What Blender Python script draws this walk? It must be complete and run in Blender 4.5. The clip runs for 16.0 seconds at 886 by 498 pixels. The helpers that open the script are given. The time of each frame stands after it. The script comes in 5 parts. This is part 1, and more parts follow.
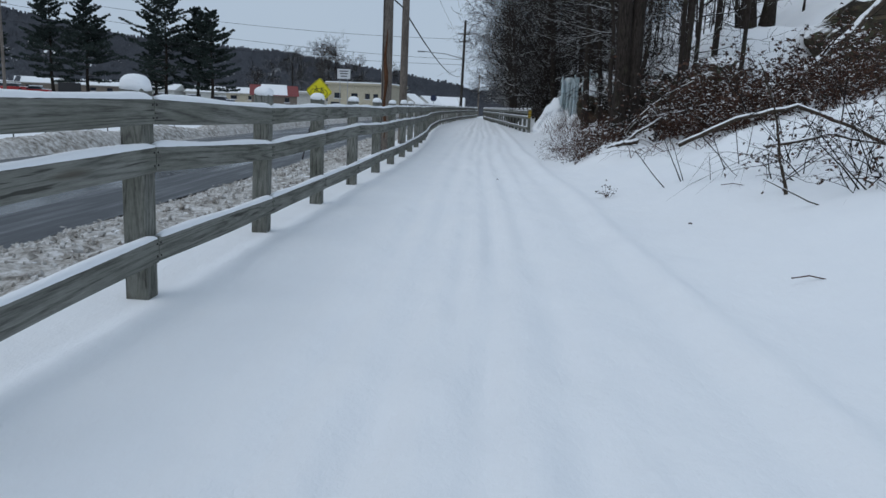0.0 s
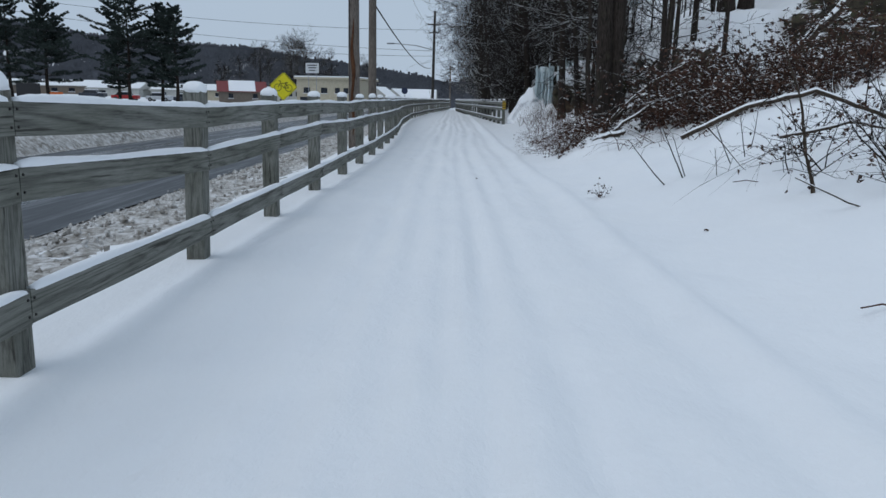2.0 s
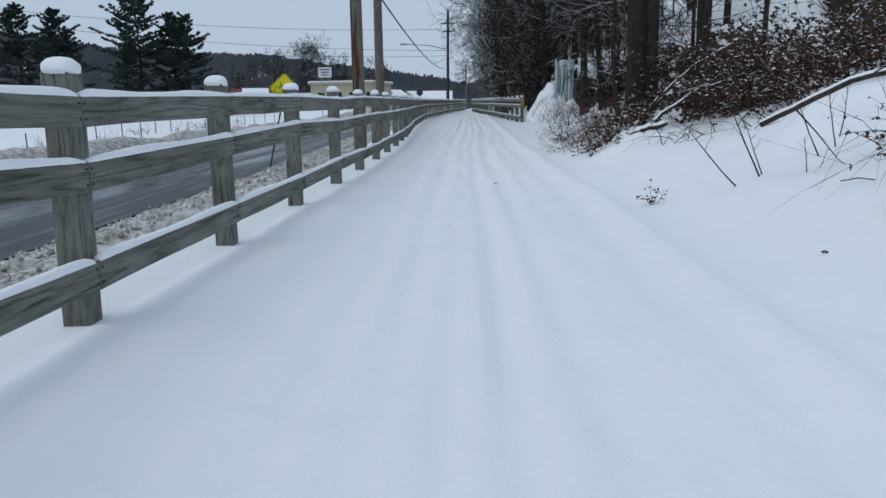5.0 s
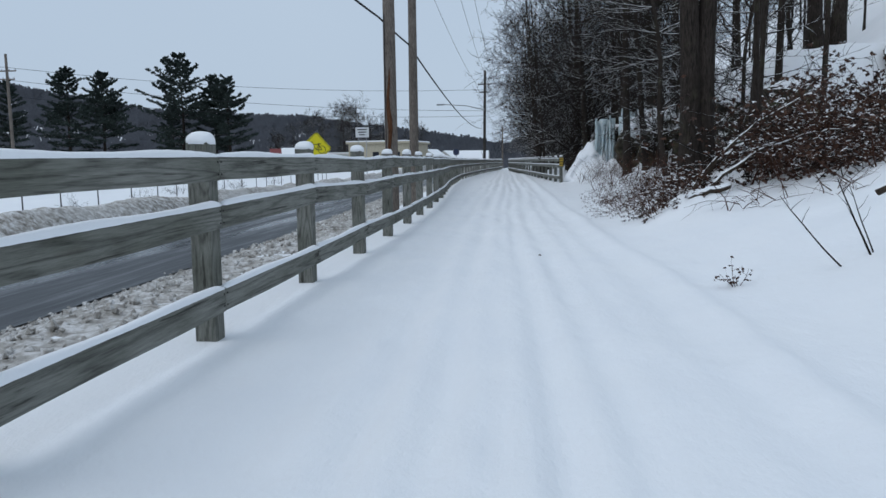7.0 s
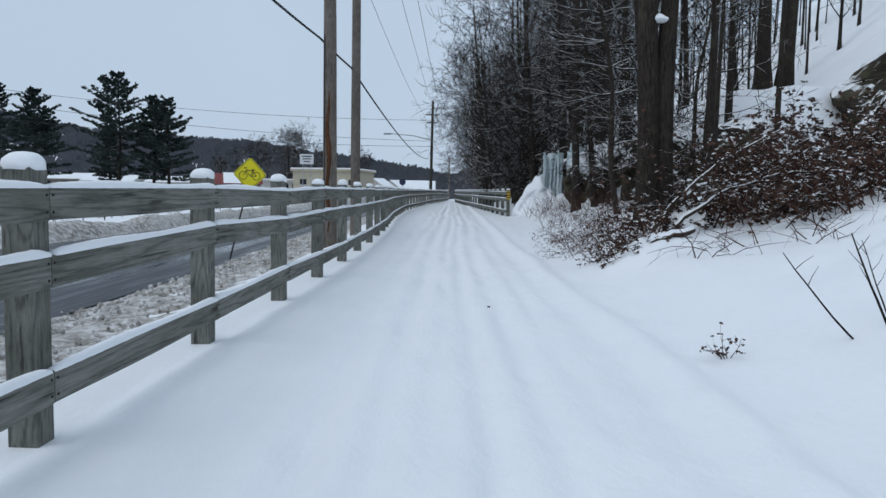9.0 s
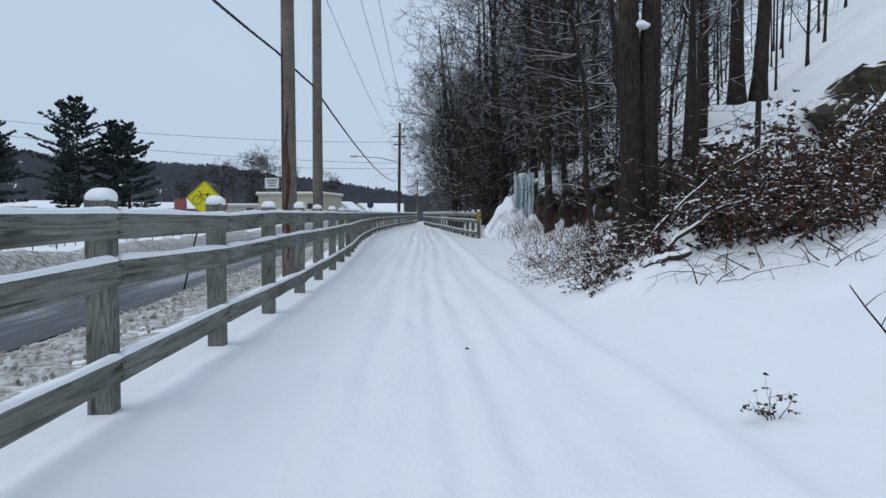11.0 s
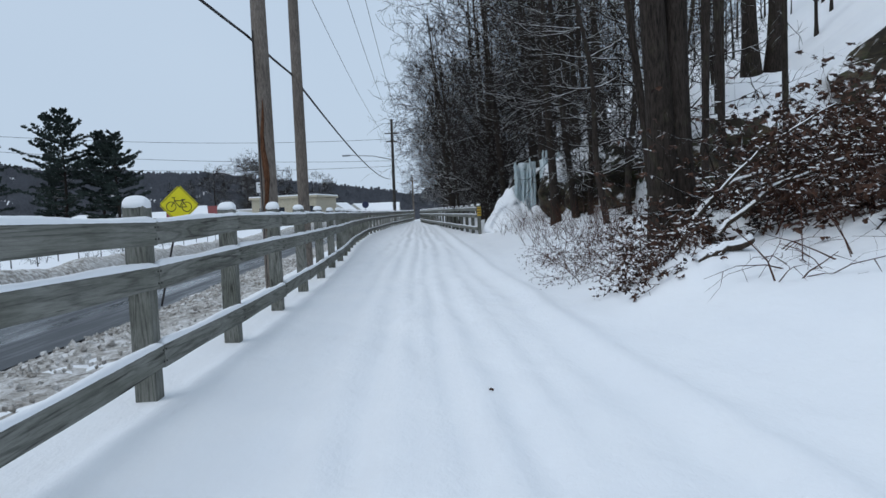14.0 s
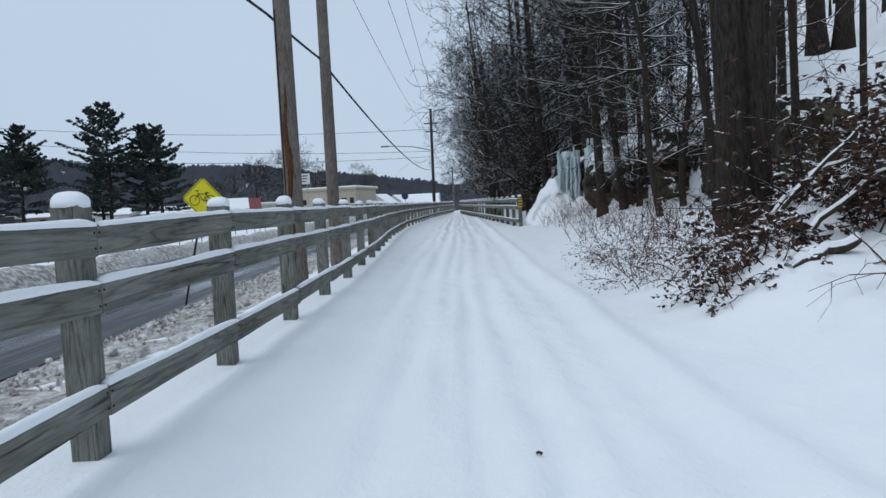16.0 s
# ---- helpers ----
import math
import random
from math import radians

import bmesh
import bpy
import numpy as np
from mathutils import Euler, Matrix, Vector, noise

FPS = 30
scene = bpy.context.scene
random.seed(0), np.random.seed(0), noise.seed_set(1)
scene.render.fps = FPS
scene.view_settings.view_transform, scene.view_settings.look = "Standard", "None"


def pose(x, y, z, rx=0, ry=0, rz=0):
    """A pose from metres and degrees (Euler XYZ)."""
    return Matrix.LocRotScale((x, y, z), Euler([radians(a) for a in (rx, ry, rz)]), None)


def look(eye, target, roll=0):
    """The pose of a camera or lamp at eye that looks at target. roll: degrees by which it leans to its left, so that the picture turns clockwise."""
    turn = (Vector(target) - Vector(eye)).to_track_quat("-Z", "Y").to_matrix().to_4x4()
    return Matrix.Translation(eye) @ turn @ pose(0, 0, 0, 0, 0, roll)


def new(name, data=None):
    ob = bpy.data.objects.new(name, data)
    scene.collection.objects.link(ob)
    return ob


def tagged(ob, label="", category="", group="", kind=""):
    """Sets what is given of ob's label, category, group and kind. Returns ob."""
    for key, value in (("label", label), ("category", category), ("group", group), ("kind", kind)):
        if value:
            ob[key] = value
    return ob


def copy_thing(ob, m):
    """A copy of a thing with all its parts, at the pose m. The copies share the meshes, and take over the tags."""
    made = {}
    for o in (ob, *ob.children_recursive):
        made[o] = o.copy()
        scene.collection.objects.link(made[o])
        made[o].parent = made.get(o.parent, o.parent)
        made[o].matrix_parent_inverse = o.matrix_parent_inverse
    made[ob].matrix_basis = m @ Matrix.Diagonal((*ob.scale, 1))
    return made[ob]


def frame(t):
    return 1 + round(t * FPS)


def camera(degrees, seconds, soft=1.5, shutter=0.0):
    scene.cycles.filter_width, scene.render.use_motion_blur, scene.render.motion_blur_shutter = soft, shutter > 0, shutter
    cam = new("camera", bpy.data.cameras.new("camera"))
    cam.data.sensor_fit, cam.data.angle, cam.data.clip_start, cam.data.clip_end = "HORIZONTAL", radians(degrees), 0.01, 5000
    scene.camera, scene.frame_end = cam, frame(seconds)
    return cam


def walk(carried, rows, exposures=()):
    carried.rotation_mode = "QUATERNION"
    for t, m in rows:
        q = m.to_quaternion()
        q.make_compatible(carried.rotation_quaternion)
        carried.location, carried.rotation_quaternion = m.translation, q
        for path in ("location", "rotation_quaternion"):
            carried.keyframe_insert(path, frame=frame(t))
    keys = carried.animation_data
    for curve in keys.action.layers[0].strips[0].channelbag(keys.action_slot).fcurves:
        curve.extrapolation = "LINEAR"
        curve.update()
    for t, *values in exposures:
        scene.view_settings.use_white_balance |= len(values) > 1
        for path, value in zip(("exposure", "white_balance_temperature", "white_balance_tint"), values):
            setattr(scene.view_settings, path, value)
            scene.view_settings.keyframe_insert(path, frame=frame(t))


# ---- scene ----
cam = camera(61.7, 16.0)
PATH = [
    (0, (0.059, -0.506, 1.362), (-0.028, 1.456, 0.985), 2.4),
    (0.5, (-0.008, -0.112, 1.351), (-0.091, 1.849, 0.965), 2.1),
    (1, (0.02, 0.199, 1.371), (0.038, 2.159, 0.973), 1.4),
    (1.5, (0.029, 0.498, 1.366), (-0.036, 2.458, 0.977), 2.2),
    (2, (-0.016, 0.806, 1.377), (-0.037, 2.766, 0.982), 1.1),
    (2.5, (0.041, 1.094, 1.343), (0.06, 3.051, 0.934), 0.7),
    (3, (0.007, 1.475, 1.333), (0.011, 3.434, 0.93), 1.3),
    (3.2, (-0.025, 1.607, 1.336), (0.021, 3.564, 0.925), 0.9),
    (5.3, (0.059, 3.171, 1.217), (-0.081, 5.13, 0.84), -1.6),
    (5.5, (0.043, 3.299, 1.224), (-0.156, 5.256, 0.864), -1.3),
    (6, (-0.047, 3.648, 1.219), (-0.257, 5.617, 0.938), -1.1),
    (6.5, (-0.009, 4.004, 1.216), (-0.179, 5.98, 0.962), -1.6),
    (7, (-0.008, 4.353, 1.243), (-0.18, 6.331, 1.008), -0.8),
    (7.5, (-0.047, 4.691, 1.274), (-0.121, 6.673, 1.021), -0.6),
    (8, (-0.029, 5.05, 1.286), (-0.129, 7.036, 1.074), 0.2),
    (8.5, (-0.071, 5.412, 1.295), (-0.144, 7.402, 1.111), 0.7),
    (9, (-0.001, 5.732, 1.306), (-0.026, 7.726, 1.15), 0.8),
    (9.5, (0.012, 6.049, 1.309), (-0.065, 8.043, 1.167), 1.7),
    (9.7, (-0.001, 6.21, 1.306), (0.008, 8.205, 1.158), 1.7),
    (11.8, (-0.013, 7.43, 1.298), (0.029, 9.429, 1.26), -0.7),
    (12, (0.0, 7.549, 1.305), (-0.064, 9.548, 1.277), -0.5),
    (12.5, (-0.013, 7.894, 1.268), (-0.035, 9.894, 1.224), -0.9),
    (13, (0.025, 8.288, 1.254), (0.124, 10.285, 1.182), -2.8),
    (13.5, (0.045, 8.571, 1.28), (0.03, 10.569, 1.193), -2.1),
    (14, (-0.027, 8.964, 1.267), (0.035, 10.96, 1.162), -2.8),
    (14.5, (-0.011, 9.316, 1.262), (-0.045, 11.313, 1.146), -2.9),
    (15, (-0.027, 9.665, 1.268), (-0.123, 11.659, 1.15), -2.7),
    (15.5, (0.001, 10.035, 1.284), (0.007, 12.031, 1.159), -3.7),
    (16, (0.077, 10.329, 1.304), (0.028, 12.324, 1.18), -3.1),
]
walk(cam, [(t, look(eye, target, roll)) for t, eye, target, roll in PATH],
     [(0, -0.13), (3.2, -0.08), (7, 0.04), (9.5, 0.12), (12, 0.17), (16, 0.17)])

# ---------------------------------------------------------------- light
world = bpy.data.worlds.new("overcast_sky")
scene.world = world
world.use_nodes = True
wn, wl = world.node_tree.nodes, world.node_tree.links
wn.clear()
w_out = wn.new("ShaderNodeOutputWorld")
w_bg = wn.new("ShaderNodeBackground")
w_sky = wn.new("ShaderNodeTexSky")
w_sky.sky_type = "NISHITA"
w_sky.sun_disc = False
w_sky.sun_elevation, w_sky.sun_rotation = radians(56), radians(-127)
w_sky.air_density, w_sky.dust_density = 1.0, 3.0
w_mix = wn.new("ShaderNodeMix")
w_mix.data_type = "RGBA"
w_mix.inputs["Factor"].default_value = 0.93
w_noise = wn.new("ShaderNodeTexNoise")
w_noise.inputs["Scale"].default_value = 1.6
w_noise.inputs["Detail"].default_value = 3
w_coord = wn.new("ShaderNodeTexCoord")
w_ramp = wn.new("ShaderNodeValToRGB")
w_ramp.color_ramp.elements[0].position, w_ramp.color_ramp.elements[1].position = 0.25, 0.8
w_ramp.color_ramp.elements[0].color = (4.45, 5.55, 6.95, 1)
w_ramp.color_ramp.elements[1].color = (5.05, 6.12, 7.4, 1)
wl.new(w_coord.outputs["Generated"], w_noise.inputs["Vector"])
wl.new(w_noise.outputs["Fac"], w_ramp.inputs["Fac"])
wl.new(w_sky.outputs["Color"], w_mix.inputs["A"])
wl.new(w_ramp.outputs["Color"], w_mix.inputs["B"])
wl.new(w_mix.outputs["Result"], w_bg.inputs["Color"])
w_bg.inputs["Strength"].default_value = 0.099
wl.new(w_bg.outputs["Background"], w_out.inputs["Surface"])

sun = new("sun", bpy.data.lights.new("sun", "SUN"))
sun.data.energy, sun.data.angle, sun.data.color = 0.7, radians(40), (0.97, 0.98, 1.0)
sun.matrix_world = look((-16, -12, 30), (0, 0, 0))


# ---------------------------------------------------------------- materials
def material(name, rough=0.8, spec=0.3):
    m = bpy.data.materials.new(name)
    m.use_nodes = True
    b = m.node_tree.nodes["Principled BSDF"]
    b.inputs["Roughness"].default_value = rough
    b.inputs["Specular IOR Level"].default_value = spec
    return m, m.node_tree.nodes, m.node_tree.links, b


def coords(n, l, scale=(1, 1, 1), kind="Object", shift=True):
    """Scaled texture coordinates, moved by the object's random number."""
    c, mp = n.new("ShaderNodeTexCoord"), n.new("ShaderNodeMapping")
    mp.inputs["Scale"].default_value = scale
    l.new(c.outputs[kind], mp.inputs["Vector"])
    if shift:
        info, mul = n.new("ShaderNodeObjectInfo"), n.new("ShaderNodeVectorMath")
        mul.operation = "SCALE"
        mul.inputs[0].default_value = (37, 23, 51)
        l.new(info.outputs["Random"], mul.inputs["Scale"])
        l.new(mul.outputs["Vector"], mp.inputs["Location"])
    return mp.outputs["Vector"]


def noise_tex(n, l, vec, scale, detail=5, rough=0.6, distort=0.0):
    t = n.new("ShaderNodeTexNoise")
    t.inputs["Scale"].default_value, t.inputs["Detail"].default_value = scale, detail
    t.inputs["Roughness"].default_value, t.inputs["Distortion"].default_value = rough, distort
    l.new(vec, t.inputs["Vector"])
    return t.outputs["Fac"]


def ramp(n, l, fac, *stops):
    r = n.new("ShaderNodeValToRGB")
    e = r.color_ramp.elements
    while len(e) < len(stops):
        e.new(0.5)
    for el, (p, c) in zip(e, stops):
        el.position, el.color = p, (*c, 1)
    l.new(fac, r.inputs["Fac"])
    return r.outputs["Color"]


def mixed(n, l, fac, a, b, mode="MIX"):
    m = n.new("ShaderNodeMix")
    m.data_type, m.blend_type = "RGBA", mode
    for key, v in (("Factor", fac), ("A", a), ("B", b)):
        if isinstance(v, (int, float)):
            m.inputs[key].default_value = v
        elif isinstance(v, tuple):
            m.inputs[key].default_value = (*v, 1)
        else:
            l.new(v, m.inputs[key])
    return m.outputs["Result"]


def bump(n, l, b, height, strength, distance):
    k = n.new("ShaderNodeBump")
    k.inputs["Strength"].default_value, k.inputs["Distance"].default_value = strength, distance
    l.new(height, k.inputs["Height"])
    l.new(k.outputs["Normal"], b.inputs["Normal"])


def lying_snow(n, l, low, high, patch_scale=6.0, patch=0.5):
    """Mask of the snow that lies on upward faces, broken into patches."""
    g, sep = n.new("ShaderNodeNewGeometry"), n.new("ShaderNodeSeparateXYZ")
    l.new(g.outputs["Normal"], sep.inputs["Vector"])
    v = coords(n, l, kind="Object", shift=False)
    p = noise_tex(n, l, v, patch_scale, 3)
    a = n.new("ShaderNodeMath")
    a.operation = "MULTIPLY_ADD"
    a.inputs[1].default_value, a.inputs[2].default_value = patch, -patch / 2
    l.new(p, a.inputs[0])
    s = n.new("ShaderNodeMath")
    s.operation = "ADD"
    l.new(sep.outputs["Z"], s.inputs[0])
    l.new(a.outputs["Value"], s.inputs[1])
    r = n.new("ShaderNodeMapRange")
    r.inputs["From Min"].default_value, r.inputs["From Max"].default_value = low, high
    l.new(s.outputs["Value"], r.inputs["Value"])
    return r.outputs["Result"]


SNOW_WHITE = (0.86, 0.875, 0.89)


def make_snow(name, grain=1.0):
    m, n, l, b = material(name, 0.75, 0.25)
    v = coords(n, l, shift=False)
    big = noise_tex(n, l, v, 0.9, 4)
    fine = noise_tex(n, l, v, 60, 3)
    l.new(ramp(n, l, big, (0.3, (0.83, 0.85, 0.875)), (0.7, SNOW_WHITE)), b.inputs["Base Color"])
    mid = noise_tex(n, l, coords(n, l, (1, 0.55, 1), shift=False), 8, 5, 0.65)
    add = n.new("ShaderNodeMath")
    add.operation = "MULTIPLY_ADD"
    add.inputs[1].default_value = 0.10 * grain
    l.new(fine, add.inputs[0])
    l.new(mid, add.inputs[2])
    bump(n, l, b, add.outputs["Value"], 0.5, 0.04)
    return m


snow_mat = make_snow("snow")
cap_mat = make_snow("snow_cap", 1.5)


def make_wood(name, axis, tone=1.0):
    """Weathered grey-green softwood; axis: the way of the grain."""
    m, n, l, b = material(name, 0.85, 0.2)
    s = [1.0, 1.0, 1.0]
    s[axis] = 0.11
    v = coords(n, l, tuple(s))
    field = noise_tex(n, l, v, 5.5, 1.5, 0.45, 0.3)
    many, wave = n.new("ShaderNodeMath"), n.new("ShaderNodeMath")
    many.operation, wave.operation = "MULTIPLY", "SINE"
    many.inputs[1].default_value = 88.0
    l.new(field, many.inputs[0])
    l.new(many.outputs["Value"], wave.inputs[0])
    half = n.new("ShaderNodeMapRange")
    half.inputs["From Min"].default_value = -1.0
    l.new(wave.outputs["Value"], half.inputs["Value"])
    ring_fac = half.outputs["Result"]
    fibre = noise_tex(n, l, v, 95, 6, 0.75)
    base = ramp(n, l, ring_fac, (0.0, (0.14 * tone, 0.14 * tone, 0.126 * tone)), (0.3, (0.285 * tone, 0.287 * tone, 0.262 * tone)), (1.0, (0.34 * tone, 0.343 * tone, 0.312 * tone)))
    base = mixed(n, l, 0.42, base, ramp(n, l, fibre, (0.36, (0.035, 0.036, 0.032)), (0.5, (0.16, 0.165, 0.15)), (0.66, (0.27, 0.275, 0.25))), "MIX")
    v2 = coords(n, l)
    stain = noise_tex(n, l, v2, 2.3, 4)
    base = mixed(n, l, 0.8, base, ramp(n, l, stain, (0.33, (0.55, 0.56, 0.5)), (0.6, (1.06, 1.06, 1.04))), "MULTIPLY")
    blotch = noise_tex(n, l, coords(n, l, tuple(0.35 + 0.65 * q for q in s)), 9, 5, 0.7, 0.5)
    base = mixed(n, l, ramp(n, l, blotch, (0.6, (0, 0, 0)), (0.72, (0.6, 0.6, 0.6))), base, (0.055, 0.054, 0.044))
    # knots
    s2 = [6.0, 6.0, 6.0]
    s2[axis] = 2.2
    kv = coords(n, l, tuple(s2))
    vor = n.new("ShaderNodeTexVoronoi")
    vor.inputs["Scale"].default_value = 0.55
    l.new(kv, vor.inputs["Vector"])
    base = mixed(n, l, ramp(n, l, vor.outputs["Distance"], (0.05, (0.85, 0.85, 0.85)), (0.13, (0, 0, 0))), base, (0.09, 0.078, 0.06))
    l.new(base, b.inputs["Base Color"])
    crack = noise_tex(n, l, v, 30, 3, 0.5)
    base2 = mixed(n, l, ramp(n, l, crack, (0.31, (0.8, 0.8, 0.8)), (0.36, (0, 0, 0))), base, (0.03, 0.028, 0.024))
    l.new(base2, b.inputs["Base Color"])
    bump(n, l, b, fibre, 0.5, 0.008)
    return m


post_mat = make_wood("post_wood", 2, 0.62)
rail_mat = make_wood("rail_wood", 0, 0.64)


def make_bark(name, dark, light, moss=0.0, snowy=None, scale=1.0, tilt=0.2):
    m, n, l, b = material(name, 0.95, 0.1)
    v = coords(n, l, (scale, scale, scale * 0.16))
    ridge = noise_tex(n, l, v, 34, 6, 0.65, 0.6)
    col = ramp(n, l, ridge, (0.32, dark), (0.68, light))
    v2 = coords(n, l, (1, 1, 0.6))
    blot = noise_tex(n, l, v2, 1.7, 4)
    col = mixed(n, l, 0.6, col, ramp(n, l, blot, (0.3, (0.5, 0.48, 0.46)), (0.65, (1.0, 1.0, 1.0))), "MULTIPLY")
    if moss:
        green = noise_tex(n, l, v2, 3.1, 4)
        col = mixed(n, l, ramp(n, l, green, (0.55, (0, 0, 0)), (0.7, (moss, moss, moss))), col, (0.12, 0.13, 0.07))
    if snowy:
        col = mixed(n, l, lying_snow(n, l, *snowy), col, SNOW_WHITE)
    l.new(col, b.inputs["Base Color"])
    bump(n, l, b, ridge, 0.7, 0.02)
    return m


bark_mat = make_bark("bark", (0.015, 0.0125, 0.011), (0.066, 0.053, 0.045), 0.18, (0.75, 0.95, 5, 0.7))
twig_mat = make_bark("twig_bark", (0.011, 0.0092, 0.0082), (0.036, 0.029, 0.025), 0, (0.62, 0.92, 3, 1.2))
laden_mat = make_bark("snow_laden_twig", (0.014, 0.011, 0.0095), (0.045, 0.035, 0.03), 0, (0.55, 0.85, 3, 1.0))
log_mat = make_bark("fallen_bark", (0.03, 0.024, 0.019), (0.11, 0.085, 0.065), 0, (0.35, 0.5, 4, 0.55))
stem_mat = make_bark("stem_bark", (0.038, 0.019, 0.014), (0.13, 0.062, 0.043), 0, (0.8, 1.05, 9, 1.2), 2)
pole_mat = make_bark("pole_wood", (0.10, 0.085, 0.075), (0.27, 0.235, 0.205), 0, None, 1.4)
dark_pole_mat = make_bark("dark_pole_wood", (0.04, 0.038, 0.036), (0.11, 0.1, 0.092), 0, None, 1.0)
pole_split_mat = make_bark("pole_split_wood", (0.035, 0.018, 0.011), (0.19, 0.09, 0.05), 0, None, 1.4)
# far hills: distance haze put into the bark colour, paler and bluer
hazed_wood_mat = make_bark("far_bark_hazed", (0.072, 0.078, 0.093), (0.155, 0.165, 0.187), 0, None, 0.3)


def make_leaf(name, a, b_, snowy, island=True):
    m, n, l, b = material(name, 0.7, 0.25)
    g = n.new("ShaderNodeNewGeometry")
    col = ramp(n, l, g.outputs["Random Per Island"], (0.0, a), (1.0, b_))
    col = mixed(n, l, lying_snow(n, l, *snowy), col, SNOW_WHITE)
    l.new(col, b.inputs["Base Color"])
    return m


brown_leaf_mat = make_leaf("beech_leaf", (0.017, 0.011, 0.009), (0.1, 0.05, 0.032), (0.74, 0.92, 7, 0.9))
needle_mat = make_leaf("pine_needles", (0.014, 0.024, 0.022), (0.04, 0.055, 0.046), (0.93, 1.12, 2, 0.6))


def make_rock():
    m, n, l, b = material("rock", 0.8, 0.3)
    v = coords(n, l, (1, 1, 2.2), shift=False)
    k = noise_tex(n, l, v, 1.1, 7, 0.65, 0.8)
    col = ramp(n, l, k, (0.32, (0.012, 0.011, 0.009)), (0.54, (0.05, 0.04, 0.026)), (0.74, (0.12, 0.092, 0.055)))
    v2 = coords(n, l, shift=False)
    col = mixed(n, l, ramp(n, l, noise_tex(n, l, v2, 2.4, 4), (0.52, (0, 0, 0)), (0.66, (0.7, 0.7, 0.7))), col, (0.045, 0.055, 0.022))
    col = mixed(n, l, lying_snow(n, l, 0.55, 0.7, 2.2, 0.5), col, SNOW_WHITE)
    l.new(col, b.inputs["Base Color"])
    bump(n, l, b, noise_tex(n, l, v, 6, 7, 0.7), 0.8, 0.08)
    return m


rock_mat = make_rock()


def make_ice():
    m, n, l, b = material("ice", 0.28, 0.5)
    v = coords(n, l, (1, 1, 0.12), shift=False)
    k = noise_tex(n, l, v, 5, 5, 0.6, 0.4)
    l.new(ramp(n, l, k, (0.3, (0.28, 0.35, 0.37)), (0.55, (0.5, 0.58, 0.6)), (0.75, (0.72, 0.77, 0.79))), b.inputs["Base Color"])
    b.inputs["Subsurface Weight"].default_value = 0.2
    b.inputs["Subsurface Radius"].default_value = (0.1, 0.15, 0.18)
    bump(n, l, b, noise_tex(n, l, v, 16, 4), 0.5, 0.04)
    return m


ice_mat = make_ice()


def make_asphalt():
    m, n, l, b = material("wet_asphalt", 0.3, 0.32)
    v = coords(n, l, (1, 0.045, 1), shift=False)
    streak = noise_tex(n, l, v, 1.5, 6, 0.62)
    fine = noise_tex(n, l, coords(n, l, (1, 0.4, 1), shift=False), 2.5, 6, 0.7)
    col = mixed(n, l, ramp(n, l, fine, (0.35, (0.0, 0.0, 0.0)), (0.7, (1, 1, 1))), (0.02, 0.023, 0.028), (0.042, 0.046, 0.053))
    col = mixed(n, l, ramp(n, l, streak, (0.58, (0, 0, 0)), (0.66, (0.4, 0.4, 0.4))), col, (0.2, 0.21, 0.22))
    l.new(col, b.inputs["Base Color"])
    l.new(ramp(n, l, streak, (0.38, (0.13, 0.13, 0.13)), (0.55, (0.5, 0.5, 0.5))), b.inputs["Roughness"])
    bump(n, l, b, noise_tex(n, l, coords(n, l, shift=False), 90, 2), 0.25, 0.004)
    return m


asphalt_mat = make_asphalt()


def make_slush():
    m, n, l, b = material("slush", 0.7, 0.35)
    v = coords(n, l, shift=False)
    k = noise_tex(n, l, v, 4.5, 7, 0.72)
    k2 = noise_tex(n, l, coords(n, l, (1, 0.35, 1), shift=False), 0.9, 4)
    col = ramp(n, l, k, (0.33, (0.11, 0.098, 0.085)), (0.47, (0.37, 0.345, 0.31)), (0.61, (0.73, 0.725, 0.72)))
    col = mixed(n, l, ramp(n, l, k2, (0.45, (0, 0, 0)), (0.72, (0.45, 0.45, 0.45))), col, (0.70, 0.69, 0.675))
    l.new(col, b.inputs["Base Color"])
    bump(n, l, b, noise_tex(n, l, v, 14, 6, 0.7), 0.9, 0.05)
    return m


slush_mat = make_slush()


def make_plain(name, colour, rough=0.6, metal=0.0, vary=0.12, scale=4.0):
    m, n, l, b = material(name, rough, 0.4)
    k = noise_tex(n, l, coords(n, l), scale, 5)
    dark = tuple(c * (1 - vary * 2) for c in colour)
    l.new(ramp(n, l, k, (0.3, dark), (0.65, colour)), b.inputs["Base Color"])
    b.inputs["Metallic"].default_value = metal
    return m


yellow_mat = make_plain("sign_yellow", (0.80, 0.71, 0.015), 0.45, 0, 0.04)
black_mat = make_plain("black_paint", (0.018, 0.018, 0.02), 0.6)
white_mat = make_plain("sign_white", (0.72, 0.73, 0.74), 0.5)
steel_mat = make_plain("galvanised_steel", (0.33, 0.35, 0.37), 0.5, 0.6)
rust_mat = make_plain("dark_steel_post", (0.04, 0.035, 0.035), 0.7, 0.2)
cable_mat = make_plain("cable", (0.022, 0.022, 0.026), 0.7)
nail_mat = make_plain("dark_bolt", (0.03, 0.026, 0.024), 0.6, 0.5)
beige_mat = make_plain("beige_siding", (0.50, 0.45, 0.34), 0.8)
tan_mat = make_plain("tan_wall", (0.2, 0.165, 0.135), 0.8)
pale_mat = make_plain("pale_wall", (0.55, 0.55, 0.52), 0.8)
redroof_mat = make_plain("red_roof", (0.22, 0.05, 0.05), 0.7)
glass_mat = make_plain("dark_window", (0.03, 0.035, 0.045), 0.15, 0, 0.3)
